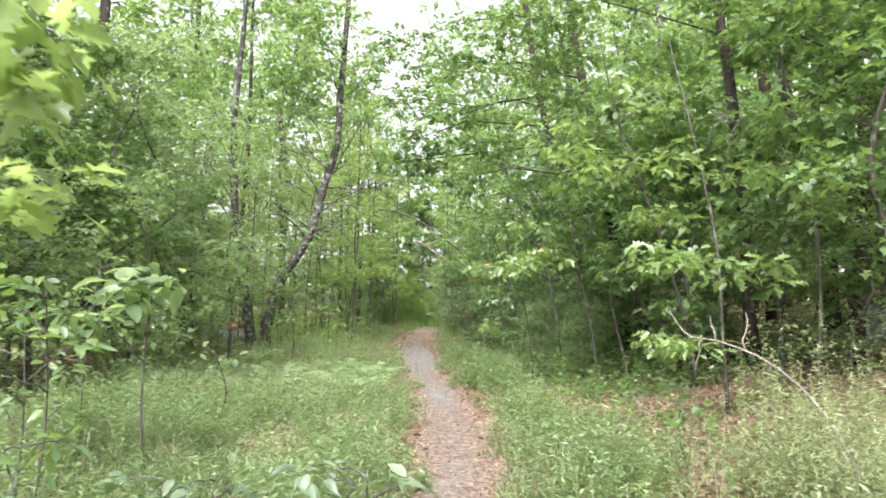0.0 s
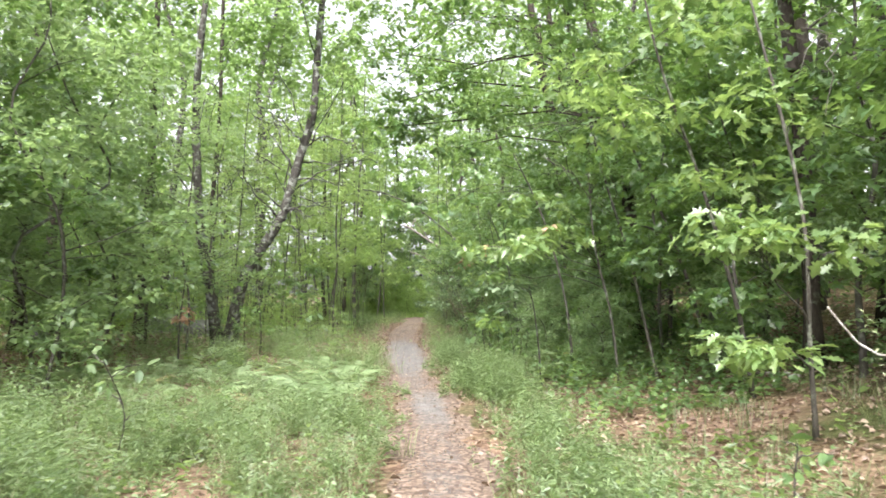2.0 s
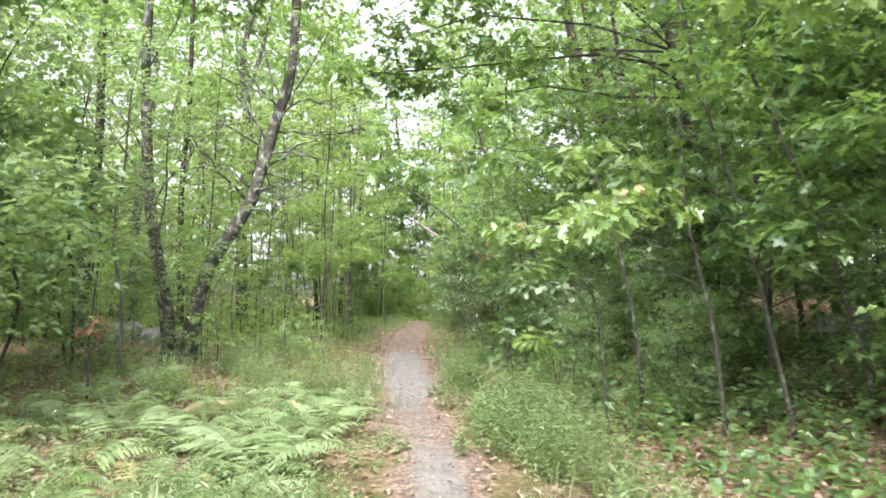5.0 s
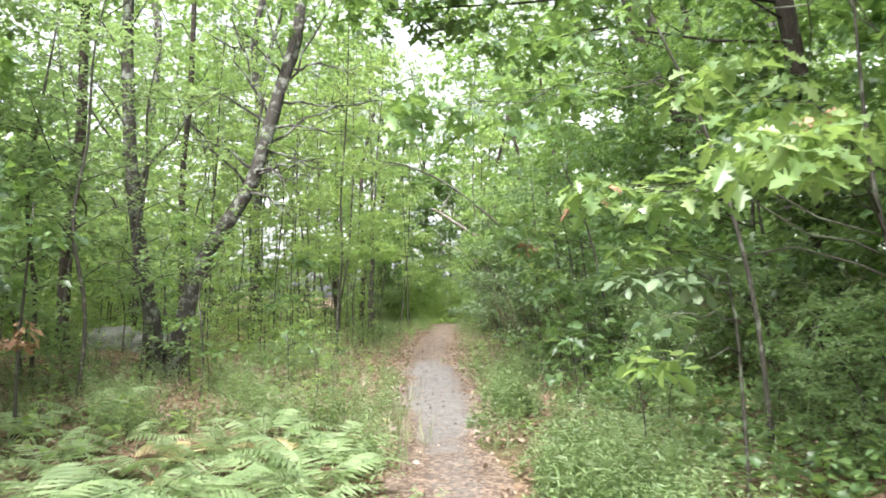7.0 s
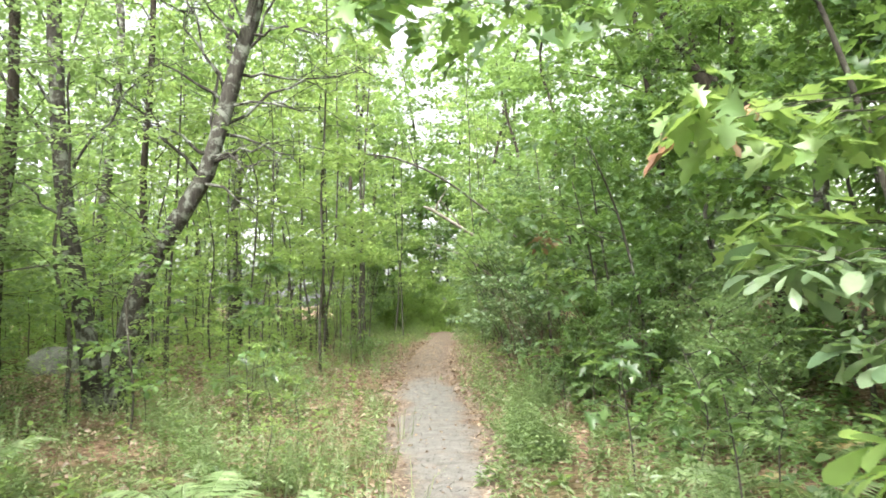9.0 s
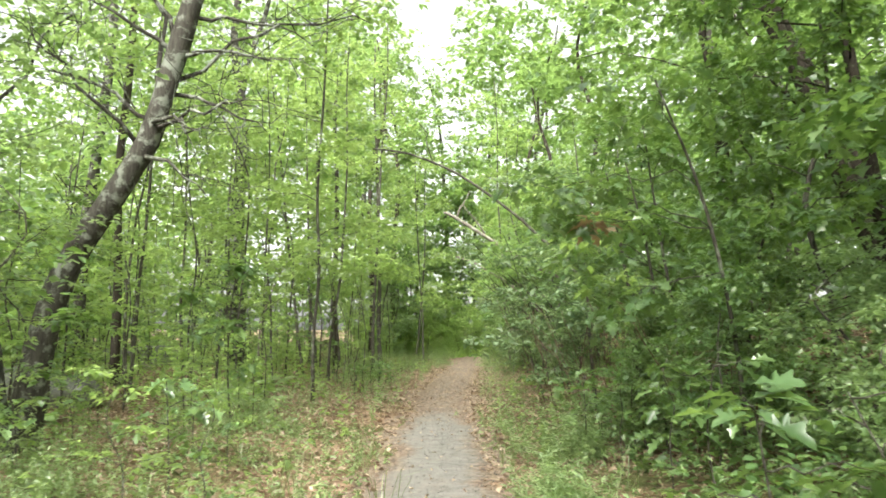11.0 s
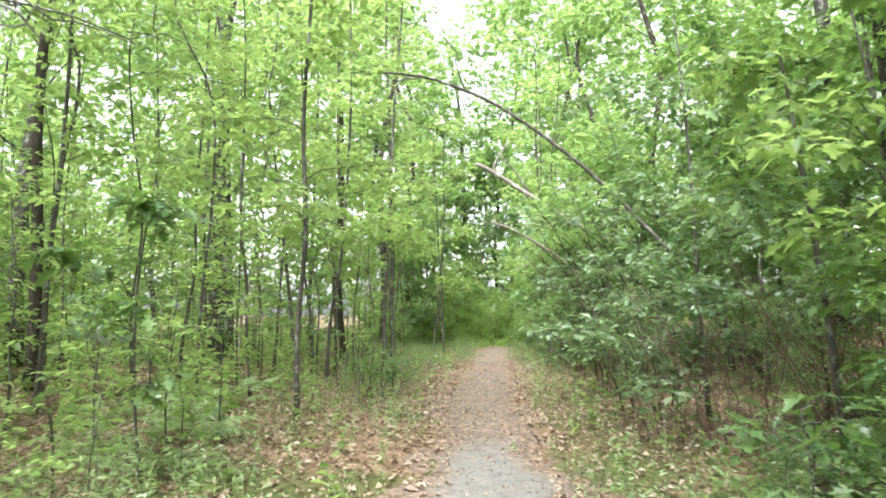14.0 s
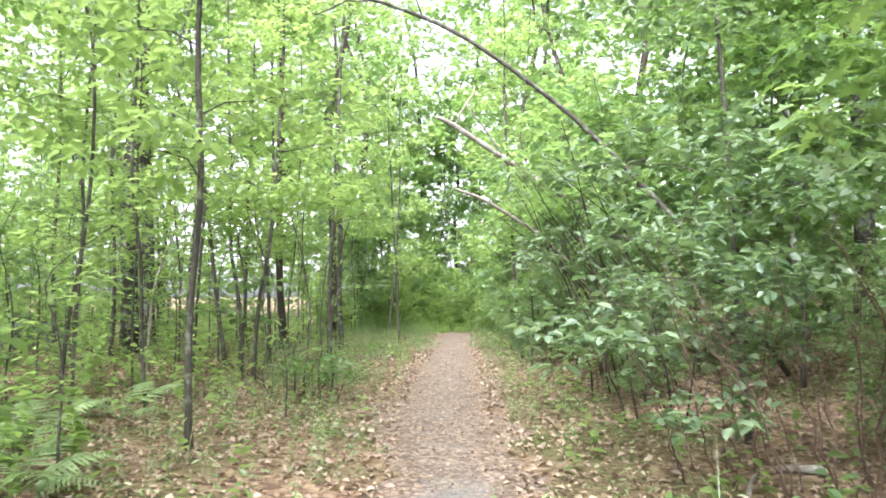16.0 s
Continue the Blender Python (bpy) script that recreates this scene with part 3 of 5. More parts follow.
fallen("short pale snapped trunk under the leaning one", [at_ground(3.6, 33.6), (1.9, 33.4, 2.1), (0.8, 33.2, 2.85), (0.2, 33.2, 3.1)], 0.04, 33)

# right-hand stems leaning towards the light
for A, pts, r, seed in [
    ((3.3, 13.6), [(3.3, 13.6, 0.3), (3.1, 13.6, 1.0), (2.87, 13.6, 2.0), (2.5, 13.6, 3.16), (2.1, 13.5, 4.6), (1.9, 13.5, 5.6)], 0.024, 41),
    ((4.1, 13.6), [(4.1, 13.6, 0.5), (3.6, 13.6, 2.0), (2.83, 13.6, 3.77), (2.3, 13.5, 5.2), (2.0, 13.4, 6.4)], 0.026, 42),
    ((4.3, 9.4), [(4.6, 9.4, 0.6), (4.3, 9.3, 2.0), (4.05, 9.2, 3.3), (3.7, 9.1, 4.8), (3.5, 9.1, 6.0)], 0.024, 43),
]:
    at = at_ground(*A)
    pts = [at] + list(pts[1:])
    tip = np.subtract(pts[-1], at)
    tree("understorey_tree", "slender understorey tree leaning from the bank, broad lobed leaves", "tree", at, rel(at, pts), [r, r * 0.85, r * 0.6, r * 0.25],
         [(0.7, tuple(tip * 0.75 + (-0.3, -0.8, 0.0)), (0.7, 0.8, 0.35), 34), (0.85, tuple(tip * 0.9 + (0.3, 0.6, 0.3)), (0.8, 0.8, 0.4), 34), (0.97, tuple(tip + (-0.2, -0.2, 0.1)), (0.9, 0.9, 0.4), 40), (0.6, tuple(tip * 0.65 + (0.8, -0.3, 0.1)), (0.7, 0.7, 0.35), 30), (0.5, tuple(tip * 0.55 + (-0.3, -0.7, 0.1)), (0.7, 0.6, 0.3), 34), (0.35, tuple(tip * 0.4 + (0.2, -0.7, 0.0)), (0.6, 0.5, 0.25), 28)],
         LEAF_OAK_PLAIN, OAK, BARK_THIN, 0.16, seed, "leaning understorey trees", per=5, trunk_sides=8, bare=[(0.5, tuple(tip * 0.55 + (-1.0, -0.3, 0.2)))])

# tall trunks on the bank
for A, top, r, seed in [((6.6, 25.0), (-2.6, 0.2, 6.6), 0.16, 51), ((7.3, 25.6), (-2.6, 0.1, 6.2), 0.14, 52), ((7.4, 14.6), (0.1, 0.2, 7), 0.2, 53), ((8.2, 18.2), (-0.3, 0, 7), 0.19, 54), ((5.6, 10.8), (0.3, 0.3, 6.0), 0.11, 55), ((-7.5, 24.8), (0.2, 0.1, 7), 0.13, 56), ((-8.3, 19.5), (0.2, 0.1, 7), 0.13, 57), ((-6.6, 29.5), (0.1, 0, 7), 0.1, 58)]:
    g = np.random.default_rng(seed)
    tip = np.array(top)
    line = [(0, 0, 0), tuple(tip * (0.3, 0.3, 0.3) + g.normal(0, 0.05, 3) * (1, 1, 0)), tuple(tip * 0.62 + g.normal(0, 0.08, 3) * (1, 1, 0)), tuple(tip), tuple(tip * (1.3, 1.3, 1.75)), tuple(tip * (1.4, 1.4, 2.2))]
    b = []
    for k in range(9):
        f = 0.45 + 0.06 * k
        c = along(np.array(line), f) + np.array([1.9 * math.cos(k * 2.4), 1.9 * math.sin(k * 2.4), 0.5])
        b.append((f - 0.05, tuple(c), (1.2, 1.2, 0.6), 44))
    tree("woodland_tree", "tall dark-barked woodland tree with a leafy crown", "tree", at_ground(*A), line, [r, r * 0.85, r * 0.75, r * 0.6, r * 0.3], b, LEAF_DIAMOND, CANOPY, BARK_DARK, 0.15, seed, "tall woodland trees", bare=[(0.3, tuple(tip * 0.6 + (-1.2, -0.8, 0)))])

# thin poles on the level side
for x, y, h, dx, r, seed in [(-2.35, 27.6, 9, 0.28, 0.045, 61), (-4.02, 35.7, 10, -0.9, 0.06, 62), (-3.5, 34.6, 9, -0.7, 0.05, 63), (-3.1, 35.2, 9, 0.1, 0.05, 64), (-2.24, 40, 11, -0.2, 0.1, 65), (-6.3, 36, 9, 0.2, 0.06, 66), (-7.9, 37.2, 9, -0.2, 0.07, 67),
                             (-1.36, 47, 9, 0.3, 0.06, 68), (-5.2, 31.5, 8, 0.3, 0.04, 69), (-5.6, 27.8, 8, 0.4, 0.05, 71), (-3.6, 30.2, 7, -0.2, 0.035, 72), (-4.6, 40, 10, 0.3, 0.07, 73), (-0.9, 43, 8, -0.4, 0.05, 74), (-2.2, 37, 11, 0.3, 0.07, 75), (2.6, 44.5, 10, -0.5, 0.06, 76), (-2.9, 32.8, 9, 0.4, 0.05, 77), (1.9, 37.5, 9, -0.6, 0.05, 78)]:
    g = np.random.default_rng(seed)
    w = np.cumsum(g.normal(0, 0.055, (6, 2)), axis=0)
    line = [(0, 0, 0)] + [(dx * k + w[n, 0], w[n, 1], h * k) for n, k in enumerate((0.12, 0.25, 0.4, 0.6, 0.8, 1.0))]
    b = [(f, tuple(along(np.array(line), f) + np.array([w * math.cos(a), w * math.sin(a), 0.15])), (0.85, 0.85, 0.36), int(8 + 3 * h))
         for f, a, w in [(0.34 + 0.66 * k / 9, k * 2.4 + seed, 0.9 - 0.05 * k) for k in range(9)]]
    tree("pole_tree", "thin straight young tree with sprays of light green leaves", "tree", at_ground(x, y), line, [r * 0.75, r * 0.62, r * 0.46, r * 0.22], b, LEAF_BROAD if y < 30 else LEAF_DIAMOND, LIME, BARK_THIN, 0.125, seed, "thin young trees", per=6, trunk_sides=7)

g = np.random.default_rng(80)
A = at_ground(-4.82, 33.8)
snag = thing("bent_snag", "pale bent dead sapling standing bare among the poles", "sapling", A)
part("stem", mesh_of("snag", *tube(curve([(0, 0, -0.1), (0.02, 0, 0.9), (0.1, 0, 1.5), (0.38, 0, 2.3), (0.7, 0, 2.95)], 14), np.linspace(0.035, 0.012, 14), 7, g, 0.05), DEADWOOD, True), snag)
part("dead_branch", mesh_of("snag_branch", *tube(limb_line(g, (0.1, 0, 1.5), (0.5, 0.1, 1.9), 0.05, 5), np.linspace(0.012, 0.005, 5), 5), DEADWOOD, True), snag)

# ---- near boughs, leaf by leaf ----
B = at_ground(2.9, 14.2)
tree("oak_sapling", "young oak with a low bough of lobed leaves by the trail", "sapling", B,
     rel(B, [B, (2.75, 14.15, 1.2), (2.5, 14.1, 2.2), (2.4, 14.1, 3.4)]), [0.024, 0.02, 0.016, 0.008],
     [(0.55, tuple(np.subtract((1.65, 13.3, 2.25), B)), (0.55, 0.5, 0.18), 30), (0.5, tuple(np.subtract((1.0, 14.2, 2.12), B)), (0.5, 0.5, 0.15), 24), (0.6, tuple(np.subtract((1.15, 12.7, 2.08), B)), (0.4, 0.35, 0.14), 14), (0.75, tuple(np.subtract((1.5, 14.0, 2.75), B)), (0.6, 0.6, 0.25), 14), (0.6, tuple(np.subtract((1.62, 13.2, 2.38), B)), (0.12, 0.12, 0.06), 1, RUST), (0.55, tuple(np.subtract((0.75, 14.5, 2.1), B)), (0.18, 0.15, 0.06), 1, RUST), (0.45, tuple(np.subtract((1.05, 14.4, 1.75), B)), (0.3, 0.3, 0.1), 8)],
     LEAF_OAK, OAK_PALE, BARK_THIN, 0.17, 91, "oak saplings by the trail", per=5, trunk_sides=7, single=True)
B = at_ground(1.75, 14.3)
tree("magnolia_sapling", "small sapling with long smooth oval leaves in drooping tufts", "sapling", B,
     rel(B, [B, (1.7, 14.25, 0.6), (1.6, 14.1, 1.2), (1.5, 14.0, 1.6)]), [0.016, 0.013, 0.01, 0.006],
     [(0.95, tuple(np.subtract((1.05, 14.1, 1.58), B)), (0.36, 0.2, 0.09), 16), (0.85, tuple(np.subtract((1.4, 14.1, 1.6), B)), (0.25, 0.2, 0.09), 10), (0.6, tuple(np.subtract((0.88, 13.35, 1.12), B)), (0.13, 0.12, 0.05), 7, LIME), (0.75, tuple(np.subtract((1.05, 13.85, 1.32), B)), (0.18, 0.15, 0.08), 6)],
     LEAF_PADDLE, BEECH, BARK_THIN, 0.135, 92, per=5, trunk_sides=6, single=True, droop=0.2)
B = at_ground(3.3, 9.6)
tree("oak_sapling", "young oak with shelves of broad lobed leaves beside the litter patch", "sapling", B,
     rel(B, [B, (3.2, 9.5, 1.0), (3.1, 9.4, 2.2), (2.9, 9.6, 3.6), (2.7, 9.8, 4.8)]), [0.024, 0.021, 0.017, 0.013, 0.008],
     [(0.3, tuple(np.subtract((2.35, 9.0, 2.0), B)), (0.6, 0.4, 0.2), 36), (0.2, tuple(np.subtract((2.4, 8.95, 1.02), B)), (0.5, 0.4, 0.16), 25), (0.4, tuple(np.subtract((3.1, 8.6, 1.85), B)), (0.55, 0.45, 0.18), 18), (0.6, tuple(np.subtract((3.0, 9.6, 3.2), B)), (0.7, 0.6, 0.3), 20)],
     LEAF_OAK, OAK_PALE, BARK_THIN, 0.165, 93, "oak saplings by the trail", per=5, trunk_sides=7, single=True)
B = at_ground(3.75, 11.7)
tree("oak_sapling", "tall young oak leaning out of the bank with pale-tipped foliage", "sapling", B,
     rel(B, [B, (3.45, 11.5, 1.4), (2.95, 11.3, 2.8), (2.4, 11.0, 4.0), (2.1, 10.9, 5.2)]), [0.028, 0.025, 0.02, 0.014, 0.008],
     [(0.55, tuple(np.subtract((2.3, 10.9, 3.4), B)), (0.6, 0.5, 0.3), 18), (0.65, tuple(np.subtract((1.75, 10.6, 3.3), B)), (0.55, 0.5, 0.3), 20, LIME), (0.75, tuple(np.subtract((1.5, 10.7, 3.75), B)), (0.5, 0.5, 0.3), 18, LIME), (0.8, tuple(np.subtract((2.5, 10.2, 4.2), B)), (0.7, 0.7, 0.35), 18), (0.45, tuple(np.subtract((2.8, 10.3, 2.7), B)), (0.5, 0.5, 0.2), 14)],
     LEAF_OAK, OAK_PALE, BARK_THIN, 0.165, 94, "oak saplings by the trail", per=5, trunk_sides=7, single=True)
B = at_ground(2.6, 15.8)
tree("oak_sapling", "young oak stretching a leafy limb across above the trail", "sapling", B,
     rel(B, [B, (2.4, 15.7, 1.5), (2.0, 15.6, 2.8), (1.5, 15.5, 3.8)]), [0.025, 0.021, 0.016, 0.008],
     [(0.75, tuple(np.subtract((-0.35, 14.95, 2.75), B)), (0.55, 0.45, 0.16), 17), (0.8, tuple(np.subtract((0.5, 15.2, 2.95), B)), (0.6, 0.5, 0.22), 17), (0.9, tuple(np.subtract((0.9, 15.4, 3.6), B)), (0.7, 0.6, 0.3), 17)],
     LEAF_OAK, OAK, BARK_THIN, 0.17, 95, "oak saplings by the trail", per=5, trunk_sides=7, single=True)
B = at_ground(2.5, 20.9)
tree("oak_sapling", "young oak with drooping lobed leaves and a few rust-brown ones", "sapling", B,
     rel(B, [B, (2.4, 20.8, 1.2), (2.1, 20.6, 2.4), (1.7, 20.5, 3.4)]), [0.024, 0.02, 0.015, 0.008],
     [(0.6, tuple(np.subtract((1.2, 20.3, 2.3), B)), (0.5, 0.5, 0.25), 17), (0.5, tuple(np.subtract((1.5, 20.7, 1.6), B)), (0.5, 0.5, 0.3), 15), (0.7, tuple(np.subtract((0.75, 20.3, 2.4), B)), (0.4, 0.4, 0.2), 11), (0.85, tuple(np.subtract((1.6, 20.5, 3.3), B)), (0.7, 0.6, 0.35), 17), (0.3, tuple(np.subtract((1.8, 20.2, 0.9), B)), (0.5, 0.5, 0.25), 12), (0.6, tuple(np.subtract((1.16, 20.42, 2.2), B)), (0.05, 0.05, 0.12), 4, RUST)],
     LEAF_OAK, OAK, BARK_THIN, 0.16, 96, "oak saplings by the trail", per=5, trunk_sides=7, single=True)
B = at_ground(2.6, 24.6)
tree("oak_sapling", "young oak with bright flat leaves over the litter", "sapling", B,
     rel(B, [B, (2.5, 24.6, 1.2), (2.3, 24.5, 2.4), (2.1, 24.4, 3.4)]), [0.035, 0.03, 0.022, 0.01],
     [(0.65, tuple(np.subtract((1.65, 24.2, 2.2), B)), (0.5, 0.5, 0.25), 16), (0.8, tuple(np.subtract((2.1, 24.5, 2.9), B)), (0.7, 0.6, 0.3), 17), (0.4, tuple(np.subtract((2.5, 24.0, 1.6), B)), (0.4, 0.4, 0.25), 11), (0.15, tuple(np.subtract((2.2, 23.2, 0.6), B)), (0.45, 0.4, 0.16), 11)],
     LEAF_OAK, OAK_PALE, BARK_THIN, 0.16, 97, "oak saplings by the trail", per=5, trunk_sides=7, single=True)
B = at_ground(2.5, 27.6)
tree("beech_sapling", "young beech with layered sprays of small pale leaves beside the trail", "sapling", B,
     rel(B, [B, (2.42, 27.6, 1.2), (2.38, 27.6, 2.4), (2.3, 27.6, 3.8), (2.2, 27.6, 5)]), [0.03, 0.026, 0.021, 0.016, 0.008],
     [(0.2, tuple(np.subtract((0.62, 25.7, 1.12), B)), (0.50, 0.46, 0.10), 34), (0.3, tuple(np.subtract((1.25, 26.6, 1.35), B)), (0.72, 0.57, 0.16), 39), (0.4, tuple(np.subtract((1.4, 26.4, 1.9), B)), (0.72, 0.57, 0.16), 36), (0.35, tuple(np.subtract((1.0, 28.9, 1.9), B)), (0.72, 0.69, 0.2), 39), (0.5, tuple(np.subtract((1.1, 28.2, 2.6), B)), (0.84, 0.69, 0.25), 41), (0.55, tuple(np.subtract((1.9, 26.7, 2.6), B)), (0.72, 0.69, 0.25), 39), (0.25, tuple(np.subtract((2.1, 26.5, 1.0), B)), (0.72, 0.57, 0.2), 36), (0.8, tuple(np.subtract((1.7, 27.4, 3.8), B)), (1.08, 1.03, 0.35), 50), (0.2, tuple(np.subtract((1.5, 28.2, 0.9), B)), (0.72, 0.69, 0.2), 34), (0.3, tuple(np.subtract((1.95, 26.0, 1.55), B)), (0.55, 0.4, 0.16), 30), (0.45, tuple(np.subtract((2.4, 26.3, 2.2), B)), (0.72, 0.57, 0.2), 36), (0.12, tuple(np.subtract((1.45, 25.9, 0.65), B)), (0.5, 0.35, 0.12), 24)],
     LEAF_BROAD, BEECH, BARK_THIN, 0.105, 98, per=8, trunk_sides=8, droop=0.12, tilt=0.3)
B = at_ground(-2.53, 6.5)
tree("hickory_sapling", "thin sapling topped with a flat rosette of long bright leaves", "sapling", B,
     rel(B, [B, (-2.56, 6.4, 0.7), (-2.48, 6.3, 1.5)]), [0.012, 0.01, 0.006],
     [(0.95, tuple(np.subtract((-2.48, 6.2, 1.55), B)), (0.32, 0.3, 0.1), 10), (0.7, tuple(np.subtract((-2.93, 6.3, 1.35), B)), (0.2, 0.2, 0.08), 4)],
     LEAF_OVAL, SMALL, BARK_THIN, 0.19, 99, per=6, trunk_sides=6, single=True, droop=0.15)
B = at_ground(-2.77, 2.9)
tree("oak_sapling", "young oak with sunlit yellow-green leaves near the path", "sapling", B,
     rel(B, [B, (-2.57, 2.8, 1.2), (-2.27, 2.7, 2.2), (-2.07, 2.6, 2.8)]), [0.03, 0.025, 0.02, 0.01],
     [(0.8, tuple(np.subtract((-1.57, 2.38, 2.12), B)), (0.24, 0.18, 0.24), 15), (0.6, tuple(np.subtract((-1.59, 2.38, 1.72), B)), (0.17, 0.14, 0.1), 7)],
     LEAF_OAK, LIME, BARK_THIN, 0.13, 100, "oak saplings by the trail", per=5, trunk_sides=7, single=True)

B = at_ground(-4.2, 16.7)
tree("oak_sapling", "slight young oak with one bough of withered rust-brown leaves", "sapling", B,
     rel(B, [B, (-4.2, 16.7, 0.8), (-4.1, 16.6, 1.6), (-4.0, 16.5, 2.3)]), [0.02, 0.017, 0.013, 0.006],
     [(0.5, tuple(np.subtract((-4.05, 16.4, 1.05), B)), (0.16, 0.14, 0.14), 5, RUST), (0.85, tuple(np.subtract((-3.9, 16.4, 2.0), B)), (0.35, 0.3, 0.15), 9), (0.7, tuple(np.subtract((-4.5, 16.6, 1.6), B)), (0.3, 0.3, 0.12), 7)],
     LEAF_OAK, OAK, BARK_THIN, 0.15, 101, "oak saplings by the trail", per=5, trunk_sides=6, single=True)
for x, y, h, mat, size, seed in [(-2.75, 5.1, 1.5, OAK, 0.13, 102), (-3.2, 5.9, 1.2, SMALL, 0.12, 103), (-2.4, 4.2, 0.8, OAK, 0.12, 104), (-1.0, 3.8, 0.7, BEECH, 0.1, 105), (-0.8, 3.55, 0.8, BEECH, 0.1, 106), (-1.5, 4.1, 0.62, BEECH, 0.11, 107), (-2.0, 4.6, 0.6, BEECH, 0.12, 108), (-1.75, 3.4, 0.45, HERB, 0.11, 109), (-3.4, 7.4, 1.7, SMALL, 0.13, 110), (-4.0, 6.4, 1.9, OAK, 0.14, 111), (1.9, 7.2, 0.6, OAK, 0.11, 112), (-2.6, 9.0, 0.9, SMALL, 0.12, 113), (1.7, 16.4, 0.9, OAK, 0.13, 114), (2.0, 18.0, 1.0, OAK, 0.13, 115), (-2.9, 25.0, 1.2, LIME, 0.13, 116), (-1.9, 29.8, 1.1, LIME, 0.12, 117), (-3.3, 23.9, 0.8, LIME, 0.12, 118), (1.7, 23.0, 0.7, OAK, 0.14, 119)]:
    g = np.random.default_rng(seed)
    b = [(f, (h * 0.22 * math.cos(a), h * 0.22 * math.sin(a), h * min(1.0, f + 0.08)), (0.12 * h, 0.12 * h, 0.05 * h), 1 + int(2 * h * f)) for f, a in zip((0.45, 0.6, 0.72, 0.84, 0.97), np.arange(5) * 2.4 + seed)]
    if seed in (105, 107):
        b.append((0.8, (0.06, -0.05, h * 0.82), (0.05, 0.05, 0.04), 1, RUST))
    tree("seedling_tree", "thin upright seedling tree with a few flat leaves", "sapling", at_ground(x, y), [(0, 0, 0), (g.normal(0, 0.05), g.normal(0, 0.05), h * 0.5), (g.normal(0, 0.1), g.normal(0, 0.1), h)], [0.009, 0.007, 0.004], b, LEAF_OVAL, mat, BARK_THIN, size, seed, "seedling trees", per=4, trunk_sides=5, single=True, droop=0.1)

# young trees either side of the far half of the trail
B = at_ground(-2.8, 24.2)
tree("oak_sapling", "thin young oak with a dark drooping tuft and pale lower sprays", "sapling", B,
     rel(B, [B, (-2.85, 24.15, 0.8), (-2.8, 24.05, 1.6), (-2.65, 23.95, 2.35)]), [0.014, 0.012, 0.009, 0.005],
     [(0.9, tuple(np.subtract((-2.56, 23.75, 2.1), B)), (0.26, 0.24, 0.14), 18), (0.6, tuple(np.subtract((-3.15, 23.9, 1.75), B)), (0.34, 0.3, 0.08), 11), (0.45, tuple(np.subtract((-2.75, 23.7, 1.4), B)), (0.32, 0.25, 0.08), 9), (0.5, tuple(np.subtract((-3.35, 24.3, 1.25), B)), (0.35, 0.3, 0.08), 6), (0.3, tuple(np.subtract((-2.6, 23.9, 0.85), B)), (0.25, 0.2, 0.08), 4)],
     LEAF_OAK, OAK, BARK_THIN, 0.185, 140, "oak saplings by the trail", per=4, trunk_sides=6, single=True, droop=0.15, tilt=0.3)
B = at_ground(2.55, 23.5)
tree("oak_sapling", "young oak hanging bright layered sprays towards the trail", "sapling", B,
     rel(B, [B, (2.5, 23.45, 1.2), (2.35, 23.4, 2.3), (2.1, 23.3, 3.3)]), [0.026, 0.022, 0.016, 0.008],
     [(0.6, tuple(np.subtract((1.45, 22.9, 2.3), B)), (0.4, 0.35, 0.1), 13), (0.7, tuple(np.subtract((1.75, 23.3, 2.65), B)), (0.5, 0.4, 0.12), 14), (0.8, tuple(np.subtract((1.3, 23.6, 3.0), B)), (0.45, 0.4, 0.12), 12), (0.55, tuple(np.subtract((1.8, 22.8, 1.85), B)), (0.42, 0.35, 0.1), 12), (0.45, tuple(np.subtract((2.05, 23.0, 1.5), B)), (0.35, 0.3, 0.1), 9)],
     LEAF_OAK, LIME, BARK_THIN, 0.15, 141, "oak saplings by the trail", per=5, trunk_sides=7, single=True, droop=0.12, tilt=0.3)
B = at_ground(3.0, 24.3)
tree("understorey_tree", "leafy young oak filling the space above the litter bank", "tree", B,
     [(0, 0, 0), (-0.1, -0.1, 1.2), (-0.3, -0.2, 2.4), (-0.5, -0.3, 3.8)], [0.03, 0.025, 0.018, 0.008],
     [(0.4, (-0.9, -0.9, 1.5), (0.5, 0.5, 0.14), 26), (0.5, (-1.2, -0.5, 2.1), (0.55, 0.5, 0.15), 30), (0.6, (-0.6, -1.1, 2.5), (0.6, 0.5, 0.16), 32), (0.7, (-1.2, -0.7, 2.9), (0.6, 0.5, 0.16), 32), (0.8, (-0.3, -0.8, 3.4), (0.7, 0.6, 0.2), 32), (0.45, (0.1, -1.0, 1.9), (0.6, 0.5, 0.16), 30), (0.9, (-1.0, -0.3, 3.9), (0.8, 0.7, 0.25), 36), (0.25, (-0.7, -1.2, 0.8), (0.5, 0.4, 0.14), 24)],
     LEAF_OAK, OAK, BARK_THIN, 0.155, 149, per=5, trunk_sides=7, droop=0.15, tilt=0.35)
